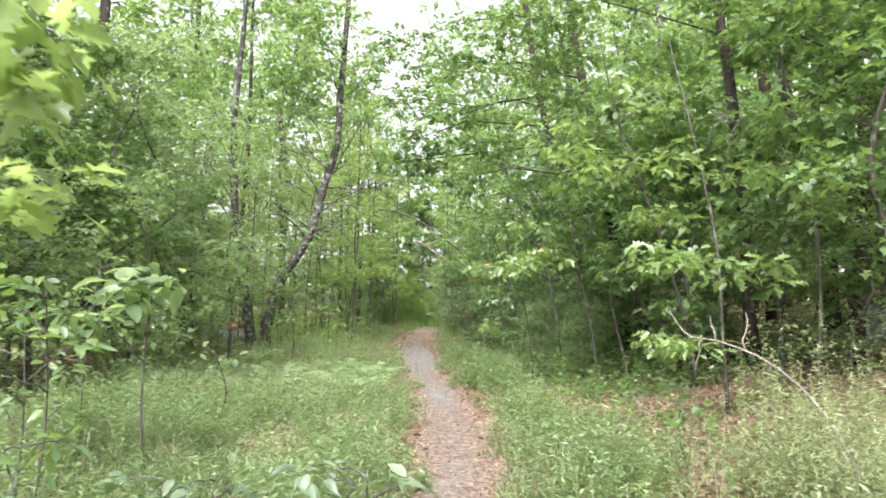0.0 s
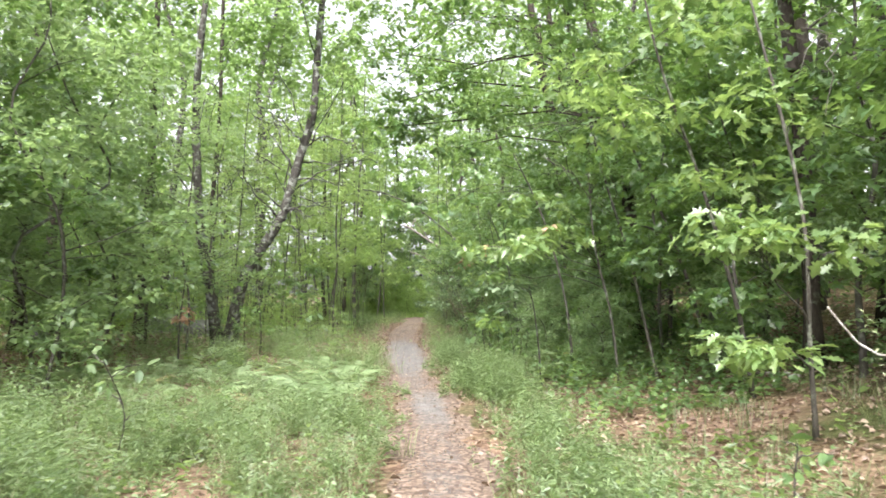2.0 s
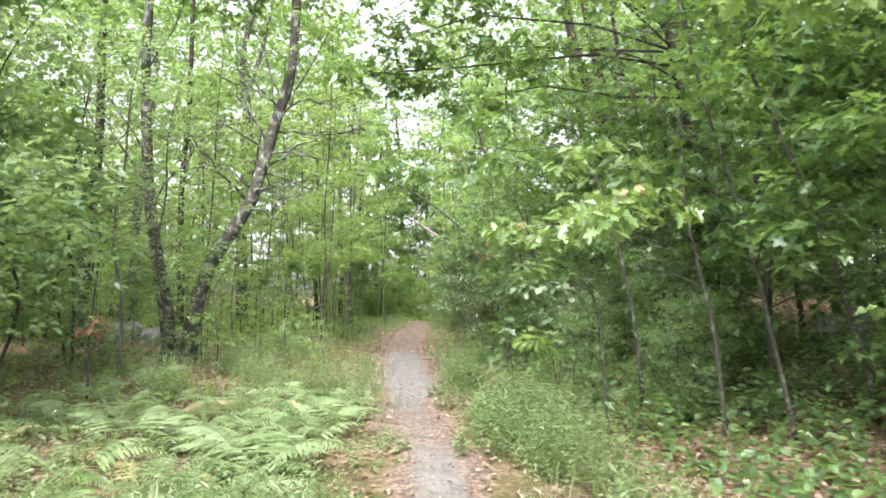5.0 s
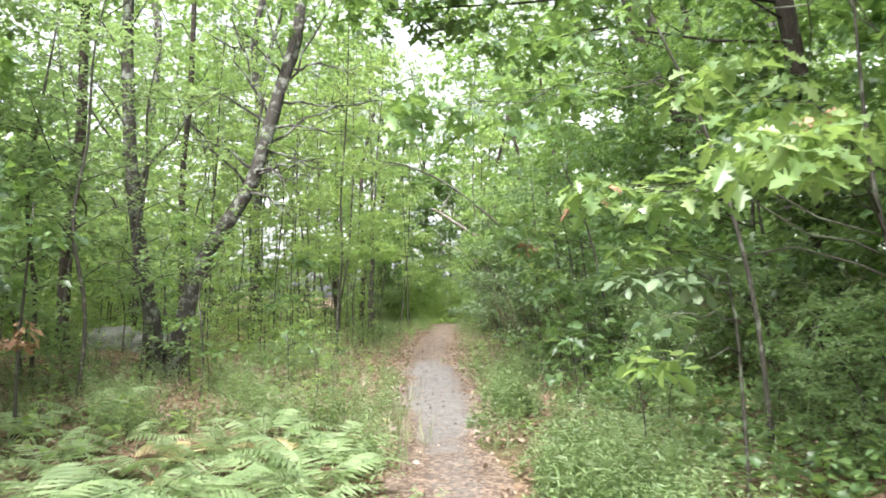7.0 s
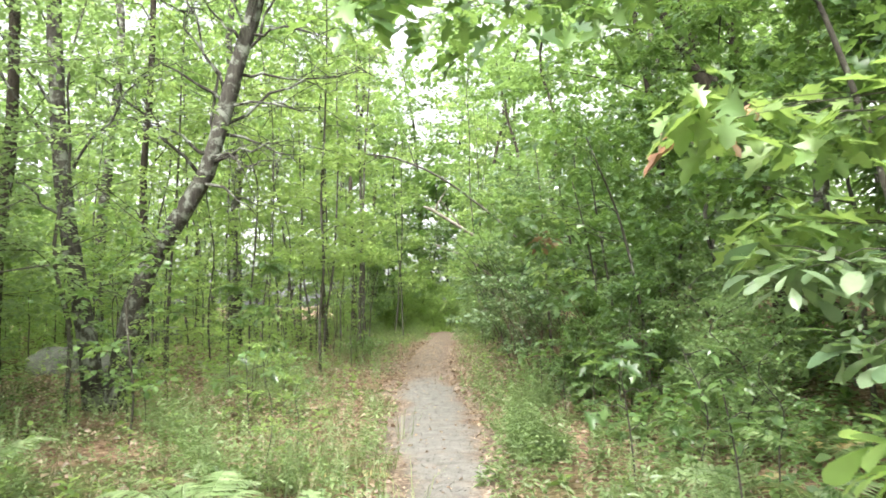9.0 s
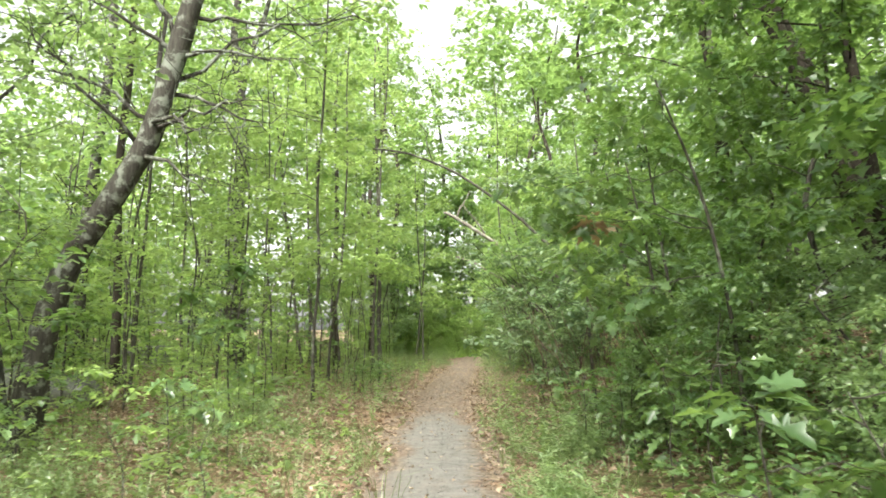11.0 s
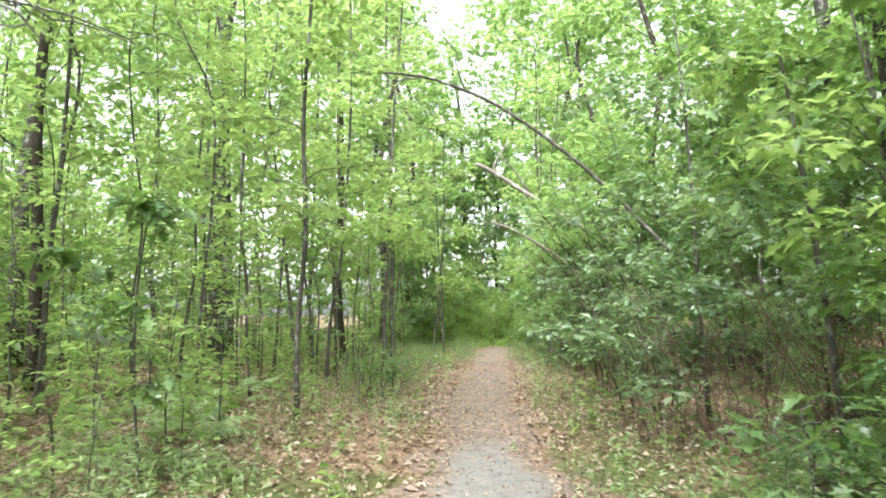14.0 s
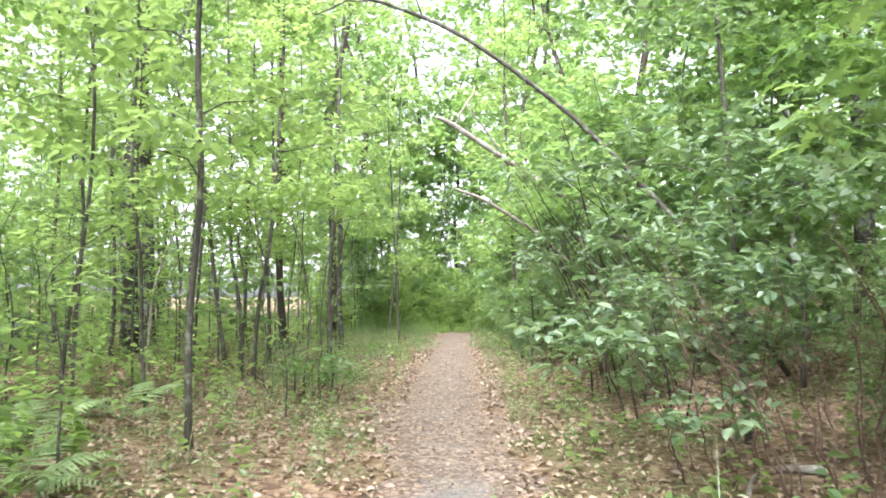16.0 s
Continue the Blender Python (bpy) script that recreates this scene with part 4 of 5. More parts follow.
for x, y, h, seed in [(1.45, 22.7, 0.8, 142), (1.9, 22.3, 0.95, 143), (1.75, 23.3, 0.6, 144), (1.3, 17.4, 1.0, 145), (-2.3, 20.6, 0.95, 146), (1.95, 20.1, 1.0, 147)]:
    g = np.random.default_rng(seed)
    b = [(f, (0.26 * math.cos(a), 0.26 * math.sin(a), h * f + 0.04), (0.13, 0.13, 0.04), 2) for f, a in zip((0.45, 0.6, 0.75, 0.88, 0.98), np.arange(5) * 2.4 + seed)]
    tree("oak_seedling", "low oak seedling with wide flat lobed leaves over the litter", "seedling", at_ground(x, y), [(0, 0, 0), (g.normal(0, 0.03), g.normal(0, 0.03), h * 0.5), (g.normal(0, 0.06), g.normal(0, 0.06), h)], [0.009, 0.007, 0.004], b, LEAF_OAK, OAK, BARK_THIN, 0.17, seed, "oak seedlings", per=4, trunk_sides=5, single=True, droop=0.1, tilt=0.3)


def thicket(name, label, at, stems, bark, seed, leafy=()):
    """Several thin stems from one root, each a line of (foot offset, bend, tip), some ending in leaf sprays."""
    g = np.random.default_rng(seed)
    root = thing(name, label, "shrub", at)
    for foot, bend, tip, r in stems:
        line = curve([foot, bend, tip], 10) + np.vstack([np.zeros((1, 3)), g.normal(0, 0.02, (9, 3))])
        line[0, 2] -= 0.1
        stem = part("stem", mesh_of("stem", *tube(line, np.linspace(r, r * 0.35, 10), 5, g, 0.05), bark, True), root)
        ends = [along(line, k) + g.normal(0, 0.16, 3) for k in g.uniform(0.45, 1, 4)]
        part("twig", mesh_of("twigs", *join(twigs(g, line, ends, r * 0.4, 4, 3)), bark), stem)
    if leafy:
        centre, radii, clusters, template, mat, size = leafy
        part("crown", mesh_of("crown", *scatter(template, *whorls(g, np.asarray(centre) + ball(g, clusters, radii), 6, size, droop=0.12, tilt=0.3)), mat), root)
    return root


g = np.random.default_rng(150)
A = at_ground(-2.0, 31.4)
thicket("sapling_clump", "clump of thin saplings sharing a bright flat green crown", A,
        [((dx, dy, 0), (dx * 1.1 + g.normal(0, 0.05), dy, 1.3), (dx * 1.7 + g.normal(0, 0.12), dy + g.normal(0, 0.15), z), 0.014) for dx, dy, z in [(-0.45, 0.1, 2.6), (-0.3, -0.3, 2.4), (-0.05, 0.0, 2.9), (0.1, -0.25, 2.5), (0.25, 0.2, 2.7), (0.45, -0.1, 2.3)]],
        BARK_THIN, 151, ((0.15, -0.2, 2.65), (1.0, 0.6, 0.3), 110, LEAF_OAK_PLAIN, LIME, 0.14))
A = at_ground(-2.05, 31.2)
thicket("sapling_clump", "knee-high tuft of dark leafy sprouts on the litter", (A[0] + 0.1, A[1] - 0.4, A[2]), [((dx, 0, 0), (dx * 1.4, 0, 0.25), (dx * 2, g.normal(0, 0.1), 0.5), 0.007) for dx in (-0.3, -0.1, 0.12, 0.3, 0.5)],
        BARK_DARK, 152, ((0.3, 0, 0.42), (0.6, 0.3, 0.2), 34, LEAF_BROAD, OAK, 0.1))
for x, y, n, seed in [(2.3, 30.6, 7, 153), (2.7, 33.5, 6, 154), (2.2, 28.9, 5, 155), (3.0, 37.0, 6, 156)]:
    g = np.random.default_rng(seed)
    thicket("leaning_brush", "dark thin stems leaning from the bank over the trail", at_ground(x, y),
            [((k * 0.16 - 0.4, g.normal(0, 0.25), 0), (k * 0.16 - 0.75 + g.normal(0, 0.1), g.normal(0, 0.3), 1.2), (k * 0.16 - 1.7 + g.normal(0, 0.2), g.normal(0, 0.4), 2.5 + g.uniform(-0.4, 0.6)), 0.013) for k in range(n)],
            BARK_DARK, seed, ((-1.0, 0.2, 2.7), (0.9, 0.7, 0.5), 60, LEAF_BROAD, CANOPY, 0.12))
for x, y, n, seed in [(2.2, 25.7, 12, 157), (2.9, 24.9, 10, 158), (1.75, 26.4, 8, 159), (2.6, 21.7, 8, 160)]:
    g = np.random.default_rng(seed)
    thicket("bare_shrub", "spindly shrub of bare red-brown stems above leaf litter", at_ground(x, y),
            [((0.25 * math.cos(k * 2.4), 0.25 * math.sin(k * 2.4), 0), (0.4 * math.cos(k * 2.4) - 0.1, 0.4 * math.sin(k * 2.4), 0.6), (0.75 * math.cos(k * 2.4) - 0.3, 0.7 * math.sin(k * 2.4), 1.25 + g.uniform(-0.2, 0.5)), 0.008) for k in range(n)],
            TWIG, seed, ((-0.1, 0, 1.35), (0.6, 0.6, 0.3), 26, LEAF_BROAD, BEECH, 0.09))

# ---- boulders ----


def boulder(x, y, size, seed):
    g = np.random.default_rng(seed)
    bm = bmesh.new()
    bmesh.ops.create_icosphere(bm, subdivisions=4, radius=1)
    o = Vector(g.uniform(-9, 9, 3))
    for v in bm.verts:
        d = 1 + 0.35 * noise.noise(v.co * 1.1 + o) + 0.1 * noise.noise(v.co * 3.1 + o)
        v.co = Vector((v.co.x * size[0] * d, v.co.y * size[1] * d, v.co.z * size[2] * d))
    me = bpy.data.meshes.new("boulder")
    bm.to_mesh(me)
    bm.free()
    me.polygons.foreach_set("use_smooth", np.ones(len(me.polygons), bool))
    me.materials.append(STONE)
    z = float(land(x, y))
    ob = new("boulder", me)
    ob.matrix_basis = pose(x, y, z + size[2] * 0.35, 0, 0, float(g.uniform(0, 360)))
    tagged(ob, "grey lichened boulder half sunk in the woodland floor", "boulder", "boulders in the wood")


for x, y, s, k in [(-6.2, 26.7, (0.6, 0.5, 0.38), 1), (-7.4, 27.4, (0.7, 0.5, 0.4), 2), (-9.1, 38.3, (0.9, 0.6, 0.45), 3), (-10.3, 38.8, (0.8, 0.6, 0.4), 4), (-8.5, 20.8, (0.5, 0.4, 0.3), 5), (6.2, 17.5, (0.6, 0.5, 0.35), 6), (7.0, 12.3, (0.6, 0.5, 0.4), 7)]:
    boulder(x, y, s, k)

# ---- fallen wood ----
g = np.random.default_rng(120)
root = thing("dead_bough", "pale forked dead branch propped among the herbs", "branch", at_ground(2.15, 4.7))
A = np.array(at_ground(2.15, 4.7))
line = curve([np.array(p) - A for p in [(2.15, 4.7, 0.0), (1.95, 5.0, 0.75), (1.75, 5.3, 1.08), (1.52, 5.6, 1.22), (1.4, 5.85, 1.25), (1.32, 6.0, 1.42)]], 14)
part("branch", mesh_of("dead_bough", *tube(line, np.linspace(0.009, 0.004, 14), 7, g, 0.06), DEADWOOD, True), root)
for f, e in [(0.7, (-0.05, 0.0, -0.22)), (0.5, (0.12, 0.25, 0.25)), (0.62, (0.05, 0.2, 0.16))]:
    a = along(line, f)
    part("twig", mesh_of("dead_twig", *tube(limb_line(g, a, a + np.array(e), 0.05, 5), np.linspace(0.006, 0.003, 5), 5), DEADWOOD, True), root)
for x, y, a, long, r in [(2.3, 26.35, 140, 0.34, 0.035), (1.9, 26.2, 60, 0.5, 0.02), (1.5, 10.2, 20, 0.5, 0.018), (2.4, 8.2, 75, 0.6, 0.02), (-3.6, 26.9, 100, 1.3, 0.03), (-4.5, 29.3, 35, 1.6, 0.035), (4.4, 22.5, 110, 1.6, 0.04), (-9.6, 36.4, 20, 2.2, 0.08), (3.6, 16.0, 60, 1.5, 0.025), (4.4, 12.8, 100, 1.4, 0.03)]:
    z = float(land(x, y))
    d = np.array([math.cos(radians(a)), math.sin(radians(a))]) * long / 2
    ends = [(-d[0], -d[1], float(land(x - d[0], y - d[1])) - z + r * 0.7), (d[0] * 0.1, d[1] * 0.2, r), (d[0], d[1], float(land(x + d[0], y + d[1])) - z + r * 0.7)]
    ob = new("fallen_stick", mesh_of("fallen_stick", *tube(curve(ends, 9), np.linspace(r, r * 0.6, 9), 7, g, 0.1), DEADWOOD, True))
    ob.location = (x, y, z)
    tagged(ob, "pale broken stick lying on the leaf litter", "stick", "fallen sticks")

# ---- ferns ----


def frond_mesh(seed, long, mat):
    """An arching, tapering frond with toothed leaflets on both sides."""
    g = np.random.default_rng(seed)
    s = np.linspace(0, 1, 12)
    mid = np.column_stack([0.04 * np.sin(3 * s), long * (0.12 * s + 0.88 * s**0.9) * 0.85, long * (0.75 * s - 0.62 * s**2.2)])
    pieces = [tube(mid, np.linspace(0.005, 0.0015, 12), 3)]
    pos, way, up, size = [], [], [], []
    for k, t in enumerate(np.linspace(0.26, 0.98, 15)):
        c = np.array([np.interp(t, s, mid[:, n]) for n in range(3)])
        w = long * 0.36 * (1.03 - t) ** 0.75
        for side in (-1, 1):
            pos.append(c)
            way.append((side, 0.45, -0.12 + g.normal(0, 0.08)))
            up.append((g.normal(0, 0.12), -0.3, 1))
            size.append(w * g.uniform(0.88, 1.1))
    leaflet = blade([(0, 0), (0.1, 0.06), (0.06, 0.2), (0.095, 0.28), (0.05, 0.42), (0.075, 0.5), (0.03, 0.7), (0, 1)], 0.35, 0.2, 0.1)
    pieces.append(scatter(leaflet, np.array(pos), np.array(way), np.array(up, float), np.array(size)))
    return mesh_of("frond", *join(pieces), mat)


FRONDS = [frond_mesh(k, l, FERN) for k, l in enumerate((0.62, 0.72, 0.55))]
FRONDS_DRY = [frond_mesh(9, 0.55, FERN_DRY)]
g = np.random.default_rng(130)
spots = [(-2.2, 12.4), (-2.7, 13.6), (-3.5, 14.4), (-2.2, 11.6), (-3.6, 9.4), (-4.4, 13.0), (-4.9, 14.0), (-2.9, 9.9), (-1.24, 14.3), (-1.15, 16.2), (-1.1, 15.2), (-1.8, 13.8), (-2.3, 14.6), (-1.6, 13.3), (-2.8, 12.8), (-3.3, 12.3), (-3.8, 13.5), (-1.5, 12.2), (-3.0, 11.0), (-4.1, 10.5), (-1.6, 16.1), (-2.2, 15.9), (-2.0, 17.3), (-3.0, 15.2),
         (-1.6, 14.0), (-2.4, 15.3), (-2.9, 16.2), (-2.6, 14.0), (3.3, 14.6), (2.0, 16.6), (2.8, 17.6), (-4.6, 8.6), (-3.6, 8.0), (-5.0, 12.2), (-4.4, 15.4), (2.2, 19.3), (3.0, 21.6), (-3.9, 17.6), (-1.2, 14.8), (-1.25, 13.6), (-1.5, 13.1), (-1.9, 15.0), (-1.4, 12.9), (-1.3, 15.8), (-2.0, 14.2), (-1.8, 16.6), (-3.4, 15.6), (-4.1, 16.4), (-3.7, 14.9), (-4.7, 16.0), (-3.4, 27.0), (-3.9, 28.2), (-4.4, 27.3), (-3.1, 26.2), (-3.6, 29.4), (-2.9, 24.6), (-3.7, 25.4)]
for n, (x, y) in enumerate(spots):
    root = thing("fern", "bright green fern with spreading toothed fronds", "fern", at_ground(x, y), "ferns beside the trail")
    root.scale = (float(g.uniform(1.0, 1.45)),) * 3
    count = int(g.integers(5, 9))
    for k in range(count):
        dry = g.uniform() < 0.05
        ob = part("frond", FRONDS_DRY[0] if dry else FRONDS[int(g.integers(3))], root, "yellowed dry frond" if dry else "")
        ob.matrix_basis = pose(0, 0, 0, float(g.uniform(-6, 12)), float(g.uniform(-15, 15)), 360 * k / count + float(g.uniform(-25, 25)))

root = thing("fern", "yellowed withering fern at the trail's edge", "fern", at_ground(-0.98, 18.3), "ferns beside the trail")
for k in range(4):
    part("frond", FRONDS_DRY[0], root, "yellowed dry frond").matrix_basis = pose(0, 0, 0, -18, 0, 70 + 65 * k)

# ---- the wood around: a few trees and shrubs built once and repeated ----
g = np.random.default_rng(200)
CANOPY_KINDS = []
for k, (h, low, reach, r) in enumerate([(15, 3.5, 3.2, 0.13), (17, 4.5, 3.6, 0.16), (12, 2.2, 2.8, 0.1), (18, 5.0, 3.8, 0.18)]):
    CANOPY_KINDS.append(tree("woodland_tree", "tall woodland tree with a grey trunk and light green crown", "tree", at_ground(-13 - 4 * k, 20 + 9 * k), straight(g, h), [r, r * 0.85, r * 0.65, r * 0.25],
                             random_boughs(g, h, low, reach, 14, 40), LEAF_DIAMOND, CANOPY, BARK if k % 2 else BARK_DARK, 0.23, 210 + k, "tall woodland trees", per=6))
SAPLING_KINDS = []
for k, (h, low, reach, r) in enumerate([(5.5, 0.9, 1.7, 0.04), (6.5, 1.3, 1.8, 0.045), (4.2, 0.6, 1.5, 0.03)]):
    SAPLING_KINDS.append(tree("understorey_tree", "young understorey tree with layered broad leaves", "tree", at_ground(10 + 3 * k, 24 + 4 * k), straight(g, h, 0.06), [r, r * 0.8, r * 0.5, r * 0.2],
                              random_boughs(g, h, low, reach, 12, 36, 0.4), LEAF_OAK_PLAIN, OAK, BARK_THIN, 0.19, 220 + k, "young understorey trees", per=5, trunk_sides=7, joined=True))
SHRUB_KINDS = []
for k, (h, low, reach, mat, size) in enumerate([(3.4, 0.3, 1.3, SMALL, 0.085), (4.8, 0.5, 1.5, SMALL, 0.095), (2.2, 0.2, 1.0, SMALL, 0.075), (3.4, 0.35, 1.4, LIME, 0.12)]):
    SHRUB_KINDS.append(tree("shrub", "loose shrub of small grey-green leaves on thin stems", "shrub", at_ground(-11 - 2 * k, 12 + 3 * k), straight(g, h, 0.1), [0.022, 0.018, 0.012, 0.006],
                            random_boughs(g, h, low, reach, 12, 56 if mat is SMALL else 34, 0.65), LEAF_DIAMOND, mat, BARK_THIN, size, 230 + k, "shrubs of the understorey", per=7, trunk_sides=6, joined=True))

airy = tree("understorey_tree", "airy small-leaved tree with pale grey-green sprays", "tree", at_ground(-4.75, 19.3), straight(g, 5.6, 0.05), [0.03, 0.026, 0.018, 0.008],
            random_boughs(g, 5.6, 1.6, 1.7, 15, 20, 0.35), LEAF_BROAD, SMALL, BARK_THIN, 0.085, 245, "airy small-leaved trees", per=6, trunk_sides=6, joined=True, droop=0.1, tilt=0.3)
SLENDER_KINDS = []
for k, (h, low, reach, mat, n) in enumerate([(2.6, 0.5, 0.75, LIME, 7), (3.8, 0.9, 0.95, LIME, 8), (3.2, 0.5, 0.9, OAK, 8), (5.5, 1.6, 1.1, LIME, 9)]):
    SLENDER_KINDS.append(tree("slender_sapling", "slender sapling with flat sparse sprays of light green leaves", "sapling", at_ground(-8.2 - k, 27.5 + 4 * k), straight(g, h, 0.05), [0.017, 0.014, 0.01, 0.005],
                              [(f, c, (0.42, 0.42, 0.07), 9) for f, c, _, _ in random_boughs(g, h, low, reach, n, 1)], LEAF_BROAD, mat, BARK_THIN, 0.125, 250 + k, "slender saplings", per=5, trunk_sides=5, droop=0.1, tilt=0.28, joined=True))
SPINDLE_KINDS = []
for k, (h, r) in enumerate([(7.5, 0.022), (9.0, 0.03), (6.0, 0.018)]):
    SPINDLE_KINDS.append(tree("spindly_tree", "spindly bare-stemmed young tree with a small high crown", "tree", at_ground(-10 - k, 34 + 3 * k), straight(g, h, 0.035), [r, r * 0.9, r * 0.7, r * 0.4],
                              random_boughs(g, h, 0.5 * h, 1.1, 7, 9, 0.4), LEAF_DIAMOND, LIME, BARK_THIN, 0.14, 260 + k, "spindly young trees", per=6, trunk_sides=6, joined=True))


def put(kind, x, y, scale):
    m = Matrix.Translation(at_ground(x, y)) @ pose(0, 0, 0, 0, 0, float(g.uniform(0, 360))) @ Matrix.Scale(scale, 4)
    copy_thing(kind, m)


def spread(kinds, count, xs, ys, keep, apart, scales):
    done = []
    for _ in range(count * 30):
        if len(done) == count:
            break
        x, y = float(g.uniform(*xs)), float(g.uniform(*ys))
        if not keep(x, y) or any((x - a) ** 2 + (y - b) ** 2 < apart**2 for a, b in done):
            continue
        done.append((x, y))
        put(kinds[int(g.integers(len(kinds)))], x, y, float(g.uniform(*scales)))


def clear(x, y, left, right):
    off = x - float(trail_x(y))
    return off < -left or off > right


# the near left thicket
for x, y, k, s in [(-4.7, 12.6, 1, 1.2), (-5.6, 14.4, 0, 1.5), (-6.6, 11.0, 1, 1.4), (-5.6, 9.4, 0, 1.2), (-7.4, 16.4, 1, 1.5), (-6.2, 18.4, 1, 1.3), (-6.8, 7.4, 1, 1.3), (-6.0, 20.4, 0, 1.2), (-8.2, 13.0, 1, 1.4), (-7.8, 21.0, 1, 1.2), (-7.6, 9.2, 0, 1.5)]:
    put(SHRUB_KINDS[k], x, y, s)
for x, y, k, s in [(-7.2, 13.2, 0, 1.2), (-8.4, 9.6, 1, 1.2), (-6.3, 16.9, 1, 1.1), (-8.8, 17.0, 0, 1.2), (-9.2, 6.0, 1, 1.1), (-6.0, 12.0, 1, 1.1), 
                   (4.5, 8.4, 1, 1.0), (4.9, 11.4, 0, 1.1), (4.0, 12.6, 2, 1.0), (5.4, 14.8, 1, 1.1), (4.0, 15.4, 2, 1.1), (4.6, 16.8, 0, 1.1), (3.9, 18.6, 2, 1.0), (4.5, 20.2, 0, 1.0), (6.0, 9.4, 1, 1.0), (4.0, 22.6, 1, 0.9), (4.4, 25.2, 2, 1.1), (4.6, 27.4, 0, 1.0), (3.9, 29.4, 2, 1.0), (4.2, 31.6, 1, 1.0), (2.5, 31.5, 2, 0.95), (3.2, 34.5, 0, 0.9), (3.0, 38, 2, 1.0), (3.4, 41, 1, 1.0), (6.2, 5.6, 0, 1.0), (5.9, 18.2, 1, 1.1), (6.2, 22.2, 0, 1.1), (6.6, 12.4, 1, 1.2), (6.4, 28.6, 1, 1.1), (5.8, 33.4, 0, 1.1)]:
    put(SAPLING_KINDS[k], x, y, s)
for x, y, k, s in [(2.8, 14.9, 2, 0.6), (3.3, 16.5, 2, 0.8), (2.6, 18.4, 2, 0.65), (3.0, 20.0, 2, 0.8), (2.2, 22.3, 2, 0.55), (3.2, 23.2, 2, 0.8), (3.2, 26.2, 2, 0.7), (2.3, 30.0, 2, 0.7), (3.0, 33.0, 2, 0.9), (4.6, 13.8, 0, 0.9), (5.0, 9.9, 0, 0.9), (4.9, 17.9, 0, 0.9),
                   (2.2, 36.0, 2, 0.9), (2.4, 39.8, 0, 0.8), (2.6, 42.6, 2, 1.1), (3.0, 46.0, 0, 1.0), (-2.6, 47.5, 0, 1.0), (0.5, 50.2, 3, 0.55), (1.7, 50.4, 3, 0.6), (1.1, 51.2, 3, 0.7), (-0.9, 48.6, 3, 0.6), (2.9, 44.2, 3, 0.7), (2.5, 48.2, 3, 0.8), (-9.4, 31.8, 3, 1.1), (-11.0, 36.4, 3, 1.2), (-9.0, 26.4, 3, 1.0), (-10.6, 29.2, 3, 1.1), (0.0, 52.5, 3, 1.1), (2.2, 52.6, 3, 1.0), (-1.6, 51.0, 1, 1.0), (3.6, 50.0, 1, 1.1), (-3.4, 50.0, 1, 1.1), (1.0, 54.0, 1, 1.3)]:
    put(SHRUB_KINDS[k], x, y, s)
for x, y, k, s in [(2.2, 20.7, 2, 0.42), (2.9, 21.9, 2, 0.55), (2.0, 22.3, 2, 0.36), (2.6, 40.5, 2, 1.0), (2.9, 47.8, 0, 1.0), (-2.4, 49, 0, 1.1), (-1.9, 53, 1, 1.2), (2.6, 54, 1, 1.2), (0.6, 56, 1, 1.5), (3.8, 44, 1, 1.1)]:
    put(SAPLING_KINDS[k], x, y, s)
for x, y, k, s in [(-6.2, 36.8, 3, 0.95), (-9.5, 34.0, 1, 1.0), (6.8, 33.0, 1, 1.0), (8.8, 28.6, 3, 1.0), (0.0, 62, 1, 1.0), (2.8, 63, 3, 0.95), (-2.6, 59.5, 1, 1.05), (5.6, 59, 3, 1.05), (-2.6, 51.5, 0, 1.0), (4.8, 53.5, 0, 1.0), (-4.6, 55, 3, 0.9), (-3.7, 40.4, 2, 0.95), (4.2, 36.2, 2, 0.95), (3.9, 43.2, 2, 1.0), (-3.2, 46.4, 0, 0.9), (3.6, 49.5, 0, 0.9), (-1.5, 56, 2, 1.0), (1.6, 57.5, 2, 1.0), (-6.6, 39.0, 1, 0.9)]:
    put(CANOPY_KINDS[k], x, y, s)
spread(CANOPY_KINDS, 24, (-26, 26), (-14, 62), lambda x, y: clear(x, y, 9.0 if y < 24 else 9.5, 7.0 if y < 20 else 7.5) and not (y < 13 and -9 < x < 7), 4.4, (0.85, 1.15))
spread(SHRUB_KINDS, 13, (-15, 12), (4, 54), lambda x, y: clear(x, y, 10.5 if y > 24 else 8.0, 5.2 if y < 30 else 2.4), 1.5, (0.8, 1.3))
spread(SAPLING_KINDS, 18, (-16, 14), (4, 58), lambda x, y: clear(x, y, 10.5 if y > 24 else 9.0, 6.5 if y < 32 else 2.8), 2.2, (0.9, 1.3))

for x, y, s in [(-6.0, 20.6, 1.15), (-4.6, 21.0, 0.95), (-6.9, 23.6, 1.1)]:
    put(airy, x, y, s)
for x, y, k, s in [(-3.3, 19.6, 2, 0.8), (-3.9, 21.2, 2, 0.7), (-2.9, 26.4, 0, 0.7), (-5.4, 24.6, 2, 0.8), (-3.7, 25.3, 0, 0.6)]:
    put(SLENDER_KINDS[k], x, y, s)
spread(SLENDER_KINDS, 58, (-12, -1.9), (25, 47), lambda x, y: clear(x, y, 1.7 if y > 32 else 2.6, 99), 0.75, (0.75, 1.2))
spread(SLENDER_KINDS, 12, (1.6, 5), (33, 50), lambda x, y: clear(x, y, 99, 1.5), 0.9, (0.8, 1.2))
spread(SLENDER_KINDS[:3], 14, (-5.2, -1.3), (17.5, 24.5), lambda x, y: clear(x, y, 1.2, 99), 0.7, (0.28, 0.42))
spread(SLENDER_KINDS[2:3], 10, (1.3, 3.2), (15.5, 24), lambda x, y: clear(x, y, 99, 1.3), 0.7, (0.25, 0.4))
